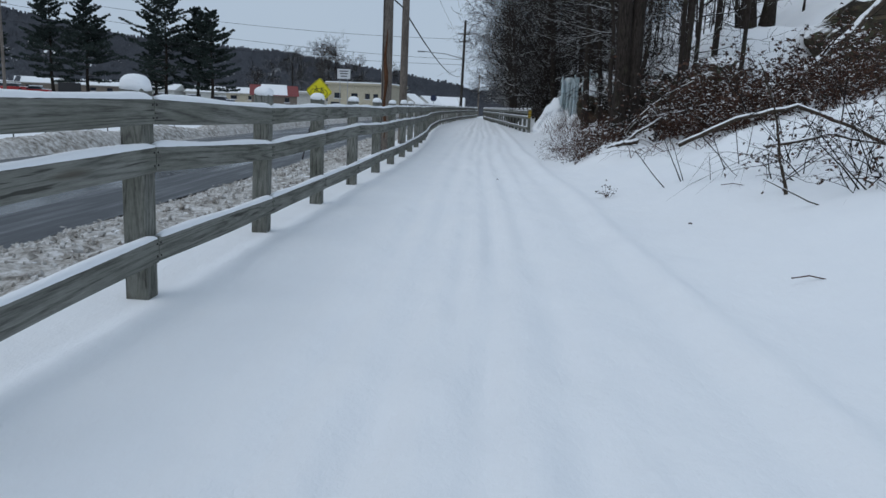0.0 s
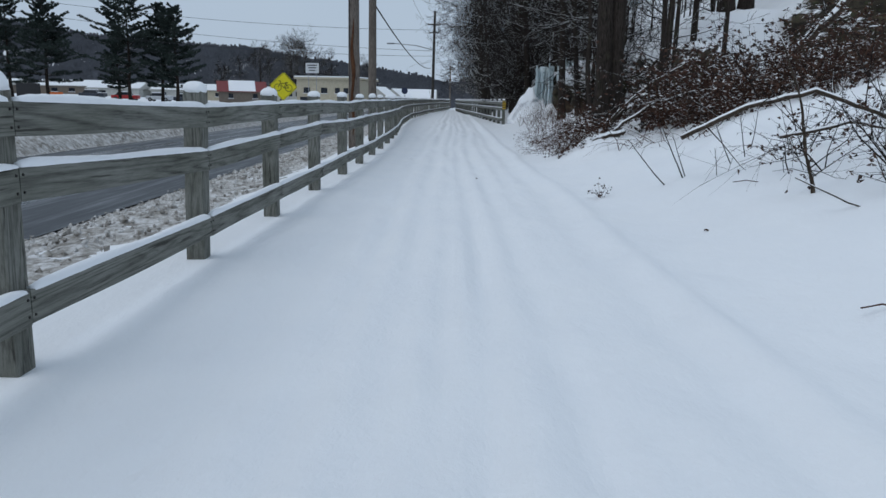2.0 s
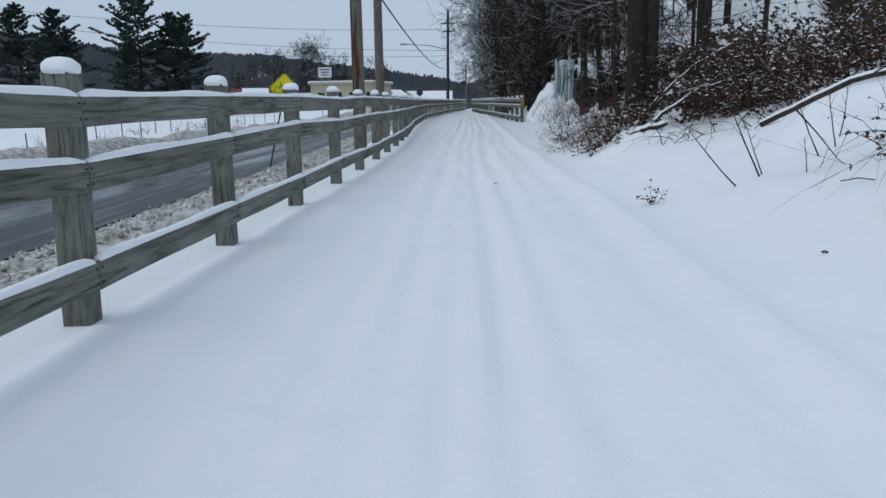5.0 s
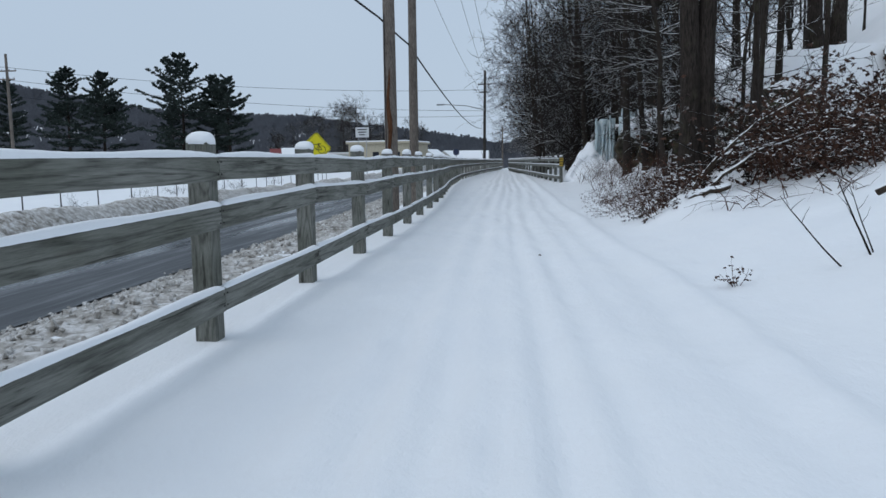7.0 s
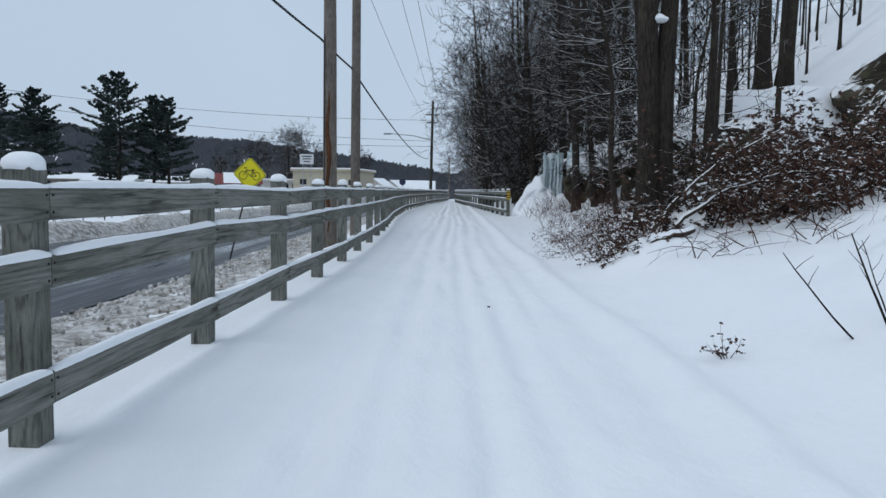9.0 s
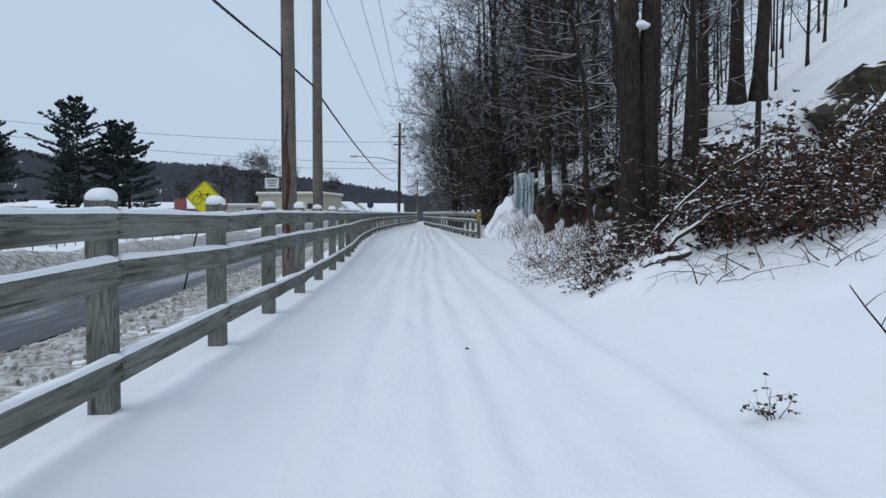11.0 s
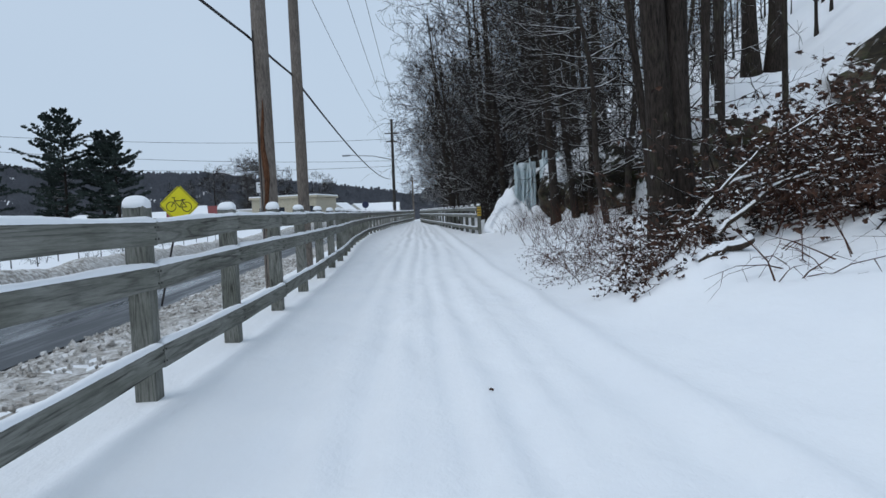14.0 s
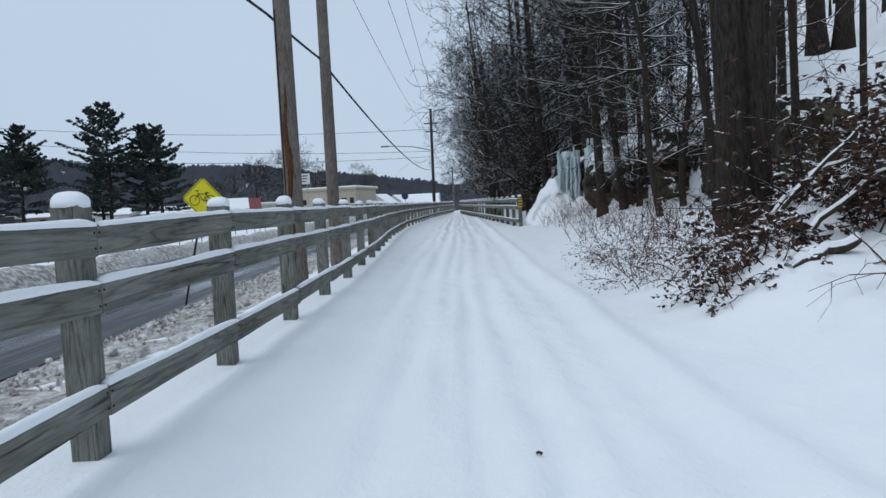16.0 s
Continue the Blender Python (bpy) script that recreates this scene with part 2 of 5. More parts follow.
reddoor_mat = make_plain("red_door", (0.28, 0.045, 0.03), 0.6)
orange_mat = make_plain("orange_panel", (0.75, 0.17, 0.03), 0.6)
car_red_mat = make_plain("red_car_paint", (0.42, 0.03, 0.03), 0.3)
car_white_mat = make_plain("white_car_paint", (0.6, 0.62, 0.65), 0.3)
car_dark_mat = make_plain("dark_car_paint", (0.04, 0.05, 0.07), 0.3)
tyre_mat = make_plain("tyre_rubber", (0.02, 0.02, 0.02), 0.9)
reflector_mat = make_plain("reflector_amber", (0.62, 0.40, 0.03), 0.5)


# ---------------------------------------------------------------- mesh helpers
rng = random.Random(7)


def obj(name, verts, faces, mat, parent=None, label="", smooth=False):
    me = bpy.data.meshes.new(name)
    me.from_pydata(verts, [], faces)
    me.materials.append(mat)
    if smooth:
        me.polygons.foreach_set("use_smooth", [True] * len(me.polygons))
    me.update()
    return link(name, me, parent, label)


def link(name, me, parent=None, label="", m=None):
    ob = new(name, me)
    if parent:
        ob.parent = parent
    if m is not None:
        ob.matrix_basis = m
    return tagged(ob, label)


def part(name, bm, mat, parent=None, label="", smooth=False):
    me = bpy.data.meshes.new(name)
    bm.to_mesh(me)
    bm.free()
    me.materials.append(mat)
    if smooth:
        me.polygons.foreach_set("use_smooth", [True] * len(me.polygons))
    return link(name, me, parent, label)


def box_bm(sx, sy, sz, at=(0, 0, 0), bev=0.0, bm=None, segs=1):
    """A box on its middle, bevelled."""
    b = bmesh.new()
    bmesh.ops.create_cube(b, size=1, matrix=Matrix.Translation(at) @ Matrix.Diagonal((sx, sy, sz, 1)))
    if bev:
        bmesh.ops.bevel(b, geom=b.edges[:], offset=bev, segments=segs, affect="EDGES", profile=0.6)
    if bm is None:
        return b
    me = bpy.data.meshes.new("tmp")
    b.to_mesh(me)
    b.free()
    bm.from_mesh(me)
    bpy.data.meshes.remove(me)
    return bm


class Tubes:
    """Collects tapered tubes and leaves into one mesh."""

    def __init__(self):
        self.v, self.f = [], []

    def tube(self, pts, radii, sides=5, cap=True):
        base = len(self.v)
        k = len(pts)
        for i in range(k):
            p = pts[i]
            d = (pts[min(i + 1, k - 1)] - pts[max(i - 1, 0)])
            d = d.normalized() if d.length > 1e-9 else Vector((0, 0, 1))
            up = Vector((0, 0, 1)) if abs(d.z) < 0.95 else Vector((0, 1, 0))
            s = d.cross(up).normalized()
            t = s.cross(d)
            for j in range(sides):
                a = 2 * math.pi * (j + 0.25) / sides
                self.v.append(tuple(p + (s * math.cos(a) + t * math.sin(a)) * radii[i]))
        for i in range(k - 1):
            for j in range(sides):
                a, b = base + i * sides + j, base + i * sides + (j + 1) % sides
                self.f.append((a, b, b + sides, a + sides))
        if cap:
            self.f.append(tuple(base + (k - 1) * sides + j for j in range(sides)))

    def leaf(self, p, d, size, droop=0.3, r=rng):
        d = d.normalized()
        s = d.cross(Vector((r.uniform(-1, 1), r.uniform(-1, 1), r.uniform(0.2, 1)))).normalized()
        u = d.cross(s)
        b = len(self.v)
        w = size * 0.33
        for q in (p, p + d * size * 0.45 + s * w + u * w * droop, p + d * size - u * size * 0.25, p + d * size * 0.45 - s * w + u * w * droop):
            self.v.append(tuple(q))
        self.f += [(b, b + 1, b + 2), (b, b + 2, b + 3)]

    def make(self, name, mat, parent=None, label="", smooth=True):
        return obj(name, self.v, self.f, mat, parent, label, smooth)


def wander(p, d, length, n, wob, r, lift=0.0):
    """A crooked line of n + 1 points."""
    pts = [p.copy()]
    d = d.normalized()
    for _ in range(n):
        d = (d + Vector((r.uniform(-wob, wob), r.uniform(-wob, wob), r.uniform(-wob, wob) + lift))).normalized()
        pts.append(pts[-1] + d * (length / n))
    return pts


def thing(name, label, category, group="", at=(0, 0, 0), kind=""):
    e = new(name)
    e.location = at
    return tagged(e, label, category, group, kind)


# ---------------------------------------------------------------- ground
GR = np.random.RandomState(3)
LAT = GR.rand(64, 64)


def vnoise(x, y):
    xi, yi = np.floor(x).astype(int), np.floor(y).astype(int)
    fx, fy = x - xi, y - yi
    fx, fy = fx * fx * (3 - 2 * fx), fy * fy * (3 - 2 * fy)
    a, b = LAT[xi % 64, yi % 64], LAT[(xi + 1) % 64, yi % 64]
    c, d = LAT[xi % 64, (yi + 1) % 64], LAT[(xi + 1) % 64, (yi + 1) % 64]
    return (a * (1 - fx) + b * fx) * (1 - fy) + (c * (1 - fx) + d * fx) * fy - 0.5


def sstep(a, b, v):
    t = np.clip((v - a) / (b - a), 0, 1)
    return t * t * (3 - 2 * t)


def fence_x(y):
    return np.interp(y, (-10, 6.9, 9.4, 14.2, 19.2, 24.2, 29.5, 33, 38.6, 53, 73, 100, 217), (-2.3, -2.16, -2.12, -2.02, -2.0, -2.07, -2.22, -2.4, -2.7, -3.05, -2.5, -1.2, 3.5))


ROAD_Z = -0.95
ROAD_E, ROAD_W = -7.5, -15.6


def bank_foot(y):
    """Where the hillside begins, right of the path."""
    return np.interp(y, (-10, 5, 12, 17, 22, 44, 60, 110), (3.6, 3.1, 2.9, 2.7, 3.0, 3.6, 3.4, 4.5))


def cliff_x(y):
    return np.interp(y, (20, 27, 33, 40, 47, 70, 110), (11.5, 9.5, 8.0, 6.4, 5.2, 5.5, 7.0))


def ground_z(x, y):
    x, y = np.asarray(x, float), np.asarray(y, float)
    z = np.zeros(np.broadcast(x, y).shape)
    # trodden and wheeled tracks on the path
    wob = 0.10 * vnoise(y * 0.12, y * 0 + 4.3) + 0.05 * np.sin(y * 0.21)
    lay = sstep(-2.3, -1.6, x) * (1 - sstep(2.2, 2.9, x))
    for c, w, d in ((-0.82, 0.11, 0.034), (-0.46, 0.13, 0.05), (-0.14, 0.08, 0.03), (0.13, 0.10, 0.042), (0.48, 0.13, 0.058), (0.82, 0.10, 0.026), (-1.2, 0.14, 0.02)):
        cc = c + wob * (1 + 0.4 * c) + 0.16 * vnoise(y * 0.3 + c * 9, y * 0 + c * 5) + 0.05 * vnoise(y * 1.3 + c * 17, y * 0 + c * 3)
        depth = d * 1.15 * (0.8 + 1.3 * vnoise(y * 0.45 + c * 30, x * 0.5) + 0.6 * vnoise(y * 1.9 + c * 11, x * 2))
        z = z - lay * depth * np.exp(-((x - cc) / w) ** 2)
        z = z + lay * depth * 0.35 * np.exp(-((x - cc - 1.9 * w) / w) ** 2)
    z = z + lay * (0.03 * vnoise(x * 3.1, y * 1.7) + 0.02 * vnoise(x * 6.3, y * 4.1)) + 0.03 * vnoise(x * 0.7, y * 0.45)
    # low berm along the edge of the path
    berm = 1.74 - 0.016 * np.clip(y - 3, 0, 20) + 0.12 * vnoise(y * 0.25, y * 0)
    z = z + 0.07 * np.exp(-((x - berm) / 0.15) ** 2) - 0.03 * np.exp(-((x - berm + 0.3) / 0.16) ** 2) + 0.02 * sstep(berm, berm + 0.5, x) * (x < 8)
    # heaped along the foot of the fence
    fx = fence_x(y)
    z = z + 0.012 * np.exp(-((x - fx) / 0.5) ** 2)
    # down to the road, across it and up its far bank
    u = fx - x
    down = sstep(0.3, 2.6, u)
    z = z * (1 - down) - down * 0.62
    z = z - 0.45 * sstep(2.8, 5.3, u) * (x < -4)
    far = sstep(-ROAD_W - 0.4, -ROAD_W + 0.9, -x)
    z = z + far * (0.45 + 0.30 * vnoise(x * 0.6, y * 0.5)) + sstep(16, 18, -x) * (-0.18 + 0.25 * vnoise(x * 0.13, y * 0.11))
    dist = np.hypot(np.maximum(-x - 17, 0), np.maximum(y - 30, 0) * 0.6)
    z = z + 1.9 * sstep(25, 110, dist) * (x < -3)
    # the hillside
    foot = bank_foot(y)
    v = np.maximum(x - foot, 0)
    steep = 0.29 + 0.15 * sstep(27, 36, y)
    hill = 0.30 * sstep(-1.0, 0.4, x - foot) + steep * v - 0.06 * np.minimum(v, 2.0)
    hill = hill + 0.3 * np.maximum(x - 15, 0) * sstep(24, 40, y)
    hill = np.minimum(hill, 20 + 0.05 * v)
    cl = sstep(0.0, 0.5, x - cliff_x(y)) * sstep(25, 33, y) * (1 - sstep(60, 80, y))
    hill = hill * (1 - 0.45 * sstep(25, 33, y) * (1 - sstep(60, 80, y)) * (1 - sstep(0, 3, x - cliff_x(y)))) + 1.9 * cl * (1 - sstep(3, 9, x - cliff_x(y)))
    rough = 0.5 * vnoise(x * 0.45, y * 0.4) + 0.22 * vnoise(x * 1.3, y * 1.2) + 0.1 * vnoise(x * 2.9, y * 2.7)
    z = z + np.where(x > foot - 1.0, hill + rough * sstep(-0.5, 2.5, x - foot) * 0.8, 0)
    # the hollow in front of the rock face
    w = sstep(18, 25, y) * (1 - sstep(32.3, 34.0, y)) * sstep(7, 10, x)
    z = z * (1 - w) + np.minimum(z, 0.95 + 0.11 * (x - 3) + rough * 0.4) * w
    # rounded drifts by the trees
    for mx, my, mr, mh in ((4.55, 12.9, 0.42, 0.35), (3.2, 17.5, 0.6, 0.25), (2.9, 16.9, 0.5, 0.12), (4.3, 20.6, 0.9, 0.25), (5.2, 14.5, 0.8, 0.2)):
        z = z + mh * np.exp(-((x - mx) ** 2 + (y - my) ** 2) / mr ** 2)
    # distant hills beyond the road and the valley
    ang = np.interp(x, (-900, -600, -286, -144, -80, -41, -8, 120), (50, 44, 35, 26, 18, 11, 5, 6)) + 5 * vnoise(x * 0.02, y * 0.01) + 3 * vnoise(x * 0.06, y * 0.01)
    z = z + np.maximum(ang, 4) * sstep(330, 520, y) + 22 * sstep(220, 420, -x)
    z = z - 0.9 * sstep(90, 300, y) * sstep(-40, 10, x) * (x < 3)
    return z


def gz(x, y):
    return float(ground_z(np.array([x]), np.array([y]))[0])


def axis(*runs):
    out = []
    for a, b, s in runs:
        out += list(np.arange(a, b - 1e-6, s))
    return np.array(out + [runs[-1][1]])


def build_ground():
    xs = axis((-1500, -300, 100), (-300, -60, 16), (-60, -18, 2), (-18, -8, 0.35), (-8, -3, 0.2), (-3, 3.2, 0.06), (3.2, 13, 0.2), (13, 40, 1.0), (40, 300, 20), (300, 1500, 200))
    ys = axis((-200, -20, 20), (-20, 0, 1.0), (0, 24, 0.12), (24, 60, 0.35), (60, 130, 1.0), (130, 330, 8), (330, 560, 10), (560, 2500, 120))
    X, Y = np.meshgrid(xs, ys)
    Z = ground_z(X, Y)
    road = (X < ROAD_E + 0.5) & (X > ROAD_W - 0.2)
    Z = np.where(road, np.minimum(Z, ROAD_Z - 0.15) * (Y < 330) + Z * (Y >= 330), Z)
    w, h = len(xs), len(ys)
    idx = np.arange(w * h).reshape(h, w)
    faces = np.stack([idx[:-1, :-1], idx[:-1, 1:], idx[1:, 1:], idx[1:, :-1]], -1).reshape(-1, 4)
    ob = obj("ground", np.stack([X, Y, Z], -1).reshape(-1, 3).tolist(), faces.tolist(), snow_mat, smooth=True)
    return tagged(ob, "fresh white snow with faint tracks over path, bank and fields", "snow ground", kind="structure")


build_ground()


def build_road():
    ys = list(np.arange(-60, 340, 4.0))
    n = 9
    v, f = [], []
    for y in ys:
        for i in range(n):
            u = i / (n - 1)
            x = ROAD_W - 0.4 + (ROAD_E - ROAD_W + 1.1) * u
            v.append((x, y, ROAD_Z + 0.07 * (1 - (2 * u - 1) ** 2)))
    for a in range(len(ys) - 1):
        for i in range(n - 1):
            k = a * n + i
            f.append((k, k + 1, k + n + 1, k + n))
    ob = obj("road", v, f, asphalt_mat, smooth=True)
    tagged(ob, "wet dark asphalt road with thin slush streaks", "road", kind="structure")


build_road()


def slush_strip(name, x0, x1, height, seed, label, nx, yend, lift):
    """A ploughed ridge of dirty snow beside the road."""
    r = np.random.RandomState(seed)
    ys = np.concatenate([np.arange(-6, 45, 0.11), np.arange(45, yend, 0.6)])
    us = np.linspace(0, 1, nx)
    U, Y = np.meshgrid(us, ys)
    edge = 0.35 * vnoise(Y * 0.5 + seed, Y * 0 + seed) + 0.18 * vnoise(Y * 2.1, Y * 0 + seed)
    X = x0 + (x1 - x0) * U + edge * (1 - np.abs(2 * U - 1)) + edge * (U if x1 > x0 else U)
    env = np.clip(np.minimum(U, 1 - U) * 5, 0, 1)
    lump = vnoise(X * 2.3, Y * 2.1) * 0.5 + vnoise(X * 6.1, Y * 5.7) * 0.34 + vnoise(X * 13, Y * 12.1) * 0.16
    base = lift(X, Y)
    Z = base - 0.05 + env * (0.06 + height * (0.75 + 0.5 * vnoise(X * 0.5, Y * 0.3)) * np.sin(np.pi * np.clip(U, 0.05, 0.95)) + 0.17 * lump)
    h, w = X.shape
    idx = np.arange(w * h).reshape(h, w)
    faces = np.stack([idx[:-1, :-1], idx[:-1, 1:], idx[1:, 1:], idx[1:, :-1]], -1).reshape(-1, 4)
    ob = obj(name, np.stack([X, Y, Z], -1).reshape(-1, 3).tolist(), faces.tolist(), slush_mat, smooth=True)
    return tagged(ob, label, "slush", kind="structure")


slush_strip("slush_verge", -3.45, -7.75, 0.05, 2, "churned dirty slush and ploughed snow along the road", 50, 200,
            lambda X, Y: np.where(X > ROAD_E, ground_z(X, Y), ROAD_Z))
slush_strip("slush_bank", -15.2, -18.2, 0.45, 9, "ploughed snowbank with grey dirty face across the road", 26, 200,
            lambda X, Y: np.where(X > ROAD_W, ROAD_Z, ground_z(X, Y)) - 0.05)


def build_chunks():
    """Loose lumps of frozen slush."""
    v, f = [], []
    r = random.Random(5)
    for _ in range(2600):
        y = r.uniform(5, 45)
        x = r.triangular(-7.4, -3.7, -5.8)
        s = r.uniform(0.015, 0.06) * (1 if r.random() < 0.93 else 1.8)
        z = gz(x, y) + 0.05 + s * 0.3
        b = len(v)
        q = Euler((r.uniform(0, 6), r.uniform(0, 6), r.uniform(0, 6))).to_matrix()
        for d in ((1, 0, 0), (-1, 0, 0), (0, 1, 0), (0, -1, 0), (0, 0, 1), (0, 0, -1)):
            v.append(tuple(Vector((x, y, z)) + q @ Vector(d) * s * r.uniform(0.6, 1.2)))
        for a, c in ((0, 2), (2, 1), (1, 3), (3, 0)):
            f += [(b + a, b + c, b + 4), (b + c, b + a, b + 5)]
    ob = obj("slush_chunks", v, f, slush_mat)
    tagged(ob, "small loose lumps of frozen slush on the verge", "slush", kind="stuff")


build_chunks()

# ---------------------------------------------------------------- wooden fences
POST_W, POST_H = 0.155, 1.395
RAIL_Z = (1.232, 0.905, 0.292)
RAIL_H, RAIL_T = 0.165, 0.05


def post_mesh():
    b = box_bm(POST_W, POST_W, POST_H + 0.6, (0, 0, (POST_H - 0.6) / 2), 0.008)
    me = bpy.data.meshes.new("post")
    b.to_mesh(me)
    b.free()
    me.materials.append(post_mat)
    return me


def cap_mesh(seed):
    """The rounded heap of snow on a post."""
    r = random.Random(seed)
    n, rings = 16, 6
    v, f = [], []
    hgt = r.uniform(0.07, 0.092)
    ox, oy = r.uniform(-0.012, 0.012), r.uniform(-0.012, 0.012)
    for i in range(rings):
        t = i / (rings - 1)
        rad = (POST_W * 0.55) * (1.0 - t ** 2.6 * 0.62)
        z = hgt * (1 - (1 - t) ** 1.5) + (0.0 if i else -0.004)
        for j in range(n):
            a = 2 * math.pi * (j + 0.5) / n
            c, s = math.cos(a), math.sin(a)
            k = 1 / max(abs(c), abs(s)) if i < 3 else 1 + (1 / max(abs(c), abs(s)) - 1) * 0.6
            k = 1 + (k - 1) * 0.75
            w = 1 + r.uniform(-0.03, 0.03)
            v.append((rad * c * k * w + ox * t, rad * s * k * w + oy * t, z - (0.012 * r.random() if i == 0 else 0)))
    v.append((ox, oy, hgt * 1.04))
    for i in range(rings - 1):
        for j in range(n):
            a, b = i * n + j, i * n + (j + 1) % n
            f.append((a, b, b + n, a + n))
    top = len(v) - 1
    for j in range(n):
        f.append(((rings - 1) * n + j, (rings - 1) * n + (j + 1) % n, top))
    f.append(tuple(reversed(range(n))))
    me = bpy.data.meshes.new("snow_cap")
    me.from_pydata(v, [], f)
    me.polygons.foreach_set("use_smooth", [True] * len(me.polygons))
    me.materials.append(cap_mat)
    return me


def rail_mesh(seed):
    """A plank 1 m long from the origin along x, worn along its edges."""
    r = random.Random(seed)
    n = 24
    v, f = [], []
    ring = ((-0.5, -0.47), (-0.5, 0.46), (-0.44, 0.5), (0.44, 0.5), (0.5, 0.46), (0.5, -0.47), (0.44, -0.5), (-0.44, -0.5))
    for i in range(n + 1):
        chip = r.uniform(0.0, 0.006) if r.random() < 0.3 else 0
        bow = 0.004 * math.sin(i / n * math.pi * 2 + seed)
        for a, c in ring:
            z = c * RAIL_H + bow - (chip if c > 0.4 else 0)
            v.append((i / n, a * RAIL_T, z))
    k = len(ring)
    for i in range(n):
        for j in range(k):
            a, b = i * k + j, i * k + (j + 1) % k
            f.append((a, a + k, b + k, b))
    f.append(tuple(range(k)))
    f.append(tuple(reversed(range(n * k, (n + 1) * k))))
    me = bpy.data.meshes.new("rail")
    me.from_pydata(v, [], f)
    me.materials.append(rail_mat)
    return me


def rail_snow_mesh(seed, short=0.0):
    """Snow along a rail, uneven, broken off near an end here and there."""
    r = random.Random(seed)
    n, k = 40, 7
    v, f = [], []
    ph = r.uniform(0, 6)
    for i in range(n + 1):
        u = short * 0.5 + (1 - short) * i / n
        end = min(1, (i + 0.6) / 2.2, (n - i + 0.6) / 2.2)
        h = (0.036 + 0.008 * math.sin(u * 9 + ph) + r.uniform(-0.0012, 0.0012)) * end ** 0.5
        lean = 0.004 * math.sin(u * 5 + ph)
        sag = r.uniform(0, 0.0025)
        for j in range(k):
            a = math.pi * j / (k - 1)
            v.append((u, -math.cos(a) * (RAIL_T * 0.58) + lean, RAIL_H / 2 - 0.002 + h * math.sin(a) ** 0.7 - (sag if j in (0, k - 1) else 0)))
    for i in range(n):
        for j in range(k - 1):
            a = i * k + j
            f.append((a, a + 1, a + k + 1, a + k))
    f.append(tuple(reversed(range(k))))
    f.append(tuple(range(n * k, (n + 1) * k)))
    me = bpy.data.meshes.new("rail_snow")
    me.from_pydata(v, [], f)
    me.polygons.foreach_set("use_smooth", [True] * len(me.polygons))
    me.materials.append(cap_mat)
    return me


POST_ME = post_mesh()
CAP_ME = [cap_mesh(s) for s in range(5)]
RAIL_ME = [rail_mesh(s) for s in range(6)]
RSNOW_ME = [rail_snow_mesh(s, 0.015 * (s % 3)) for s in range(6)]


def bolt_mesh():
    b = bmesh.new()
    bmesh.ops.create_cone(b, cap_ends=True, segments=7, radius1=0.009, radius2=0.006, depth=0.008, matrix=pose(0, 0, 0, 0, 90, 0))
    me = bpy.data.meshes.new("bolt")
    b.to_mesh(me)
    b.free()
    me.materials.append(nail_mat)
    return me


BOLT_ME = bolt_mesh()


def build_fence(points, side, label, near=14, shift={}, leans={}):
    """Posts at the points, planks on the side (+1: their right) that faces the path."""
    r = random.Random(len(points))
    fence = thing("wooden_fence", label, "fence", "", (*points[0], 0))
    org = Vector((*points[0], 0))
    offs = []
    for i, (x, y) in enumerate(points):
        a, b = points[max(i - 1, 0)], points[min(i + 1, len(points) - 1)]
        d = Vector((b[0] - a[0], b[1] - a[1], 0)).normalized()
        nrm = Vector((d.y, -d.x, 0)) * side
        turn = math.degrees(math.atan2(d.y, d.x)) - 90
        z = min(gz(x, y), 0.06)
        p = link("post", POST_ME, fence, "", pose(x - org.x, y - org.y, r.uniform(-0.015, 0.015), r.uniform(-0.7, 0.7), r.uniform(-0.7, 0.7) + leans.get(i, 0.0), turn))
        link("snow_cap", CAP_ME[r.randrange(5)], p, "rounded cap of white snow", pose(0, 0, POST_H, 0, 0, 90 * r.randrange(4)))
        offs.append(Vector((x, y, 0)) + nrm * (POST_W + RAIL_T) / 2)
        if i < near:
            for zz in [q + w for q, w in zip(RAIL_Z, shift.get(i, (0, 0, 0)))]:
                for dy in (-0.028, 0.028):
                    for dz in (-0.04, 0.045):
                        q = offs[-1] + nrm * (RAIL_T / 2 + 0.002) + d * dy + Vector((0, 0, zz + dz)) - org
                        link("bolt", BOLT_ME, fence, "", pose(*q, 0, 0, math.degrees(math.atan2(nrm.y, nrm.x))))
    for i in range(len(points) - 1):
        a, b = offs[i], offs[i + 1]
        d = b - a
        ang = math.degrees(math.atan2(d.y, d.x))
        for k, zz in enumerate(RAIL_Z):
            dz0, dz1 = [shift[q][k] if q in shift else r.uniform(-0.01, 0.01) for q in (i, i + 1)]
            m = pose(a.x - org.x, a.y - org.y, zz + dz0, 0, -math.degrees(math.atan2(dz1 - dz0, d.length)), ang)
            m = m @ Matrix.Translation((0.004, 0, 0)) @ Matrix.Diagonal((d.length - 0.008, 1, 1, 1))
            rail = link("rail", RAIL_ME[r.randrange(6)], fence, "", m)
            link("rail_snow", RSNOW_ME[r.randrange(6)], rail, "ridge of white snow")
    return fence, org


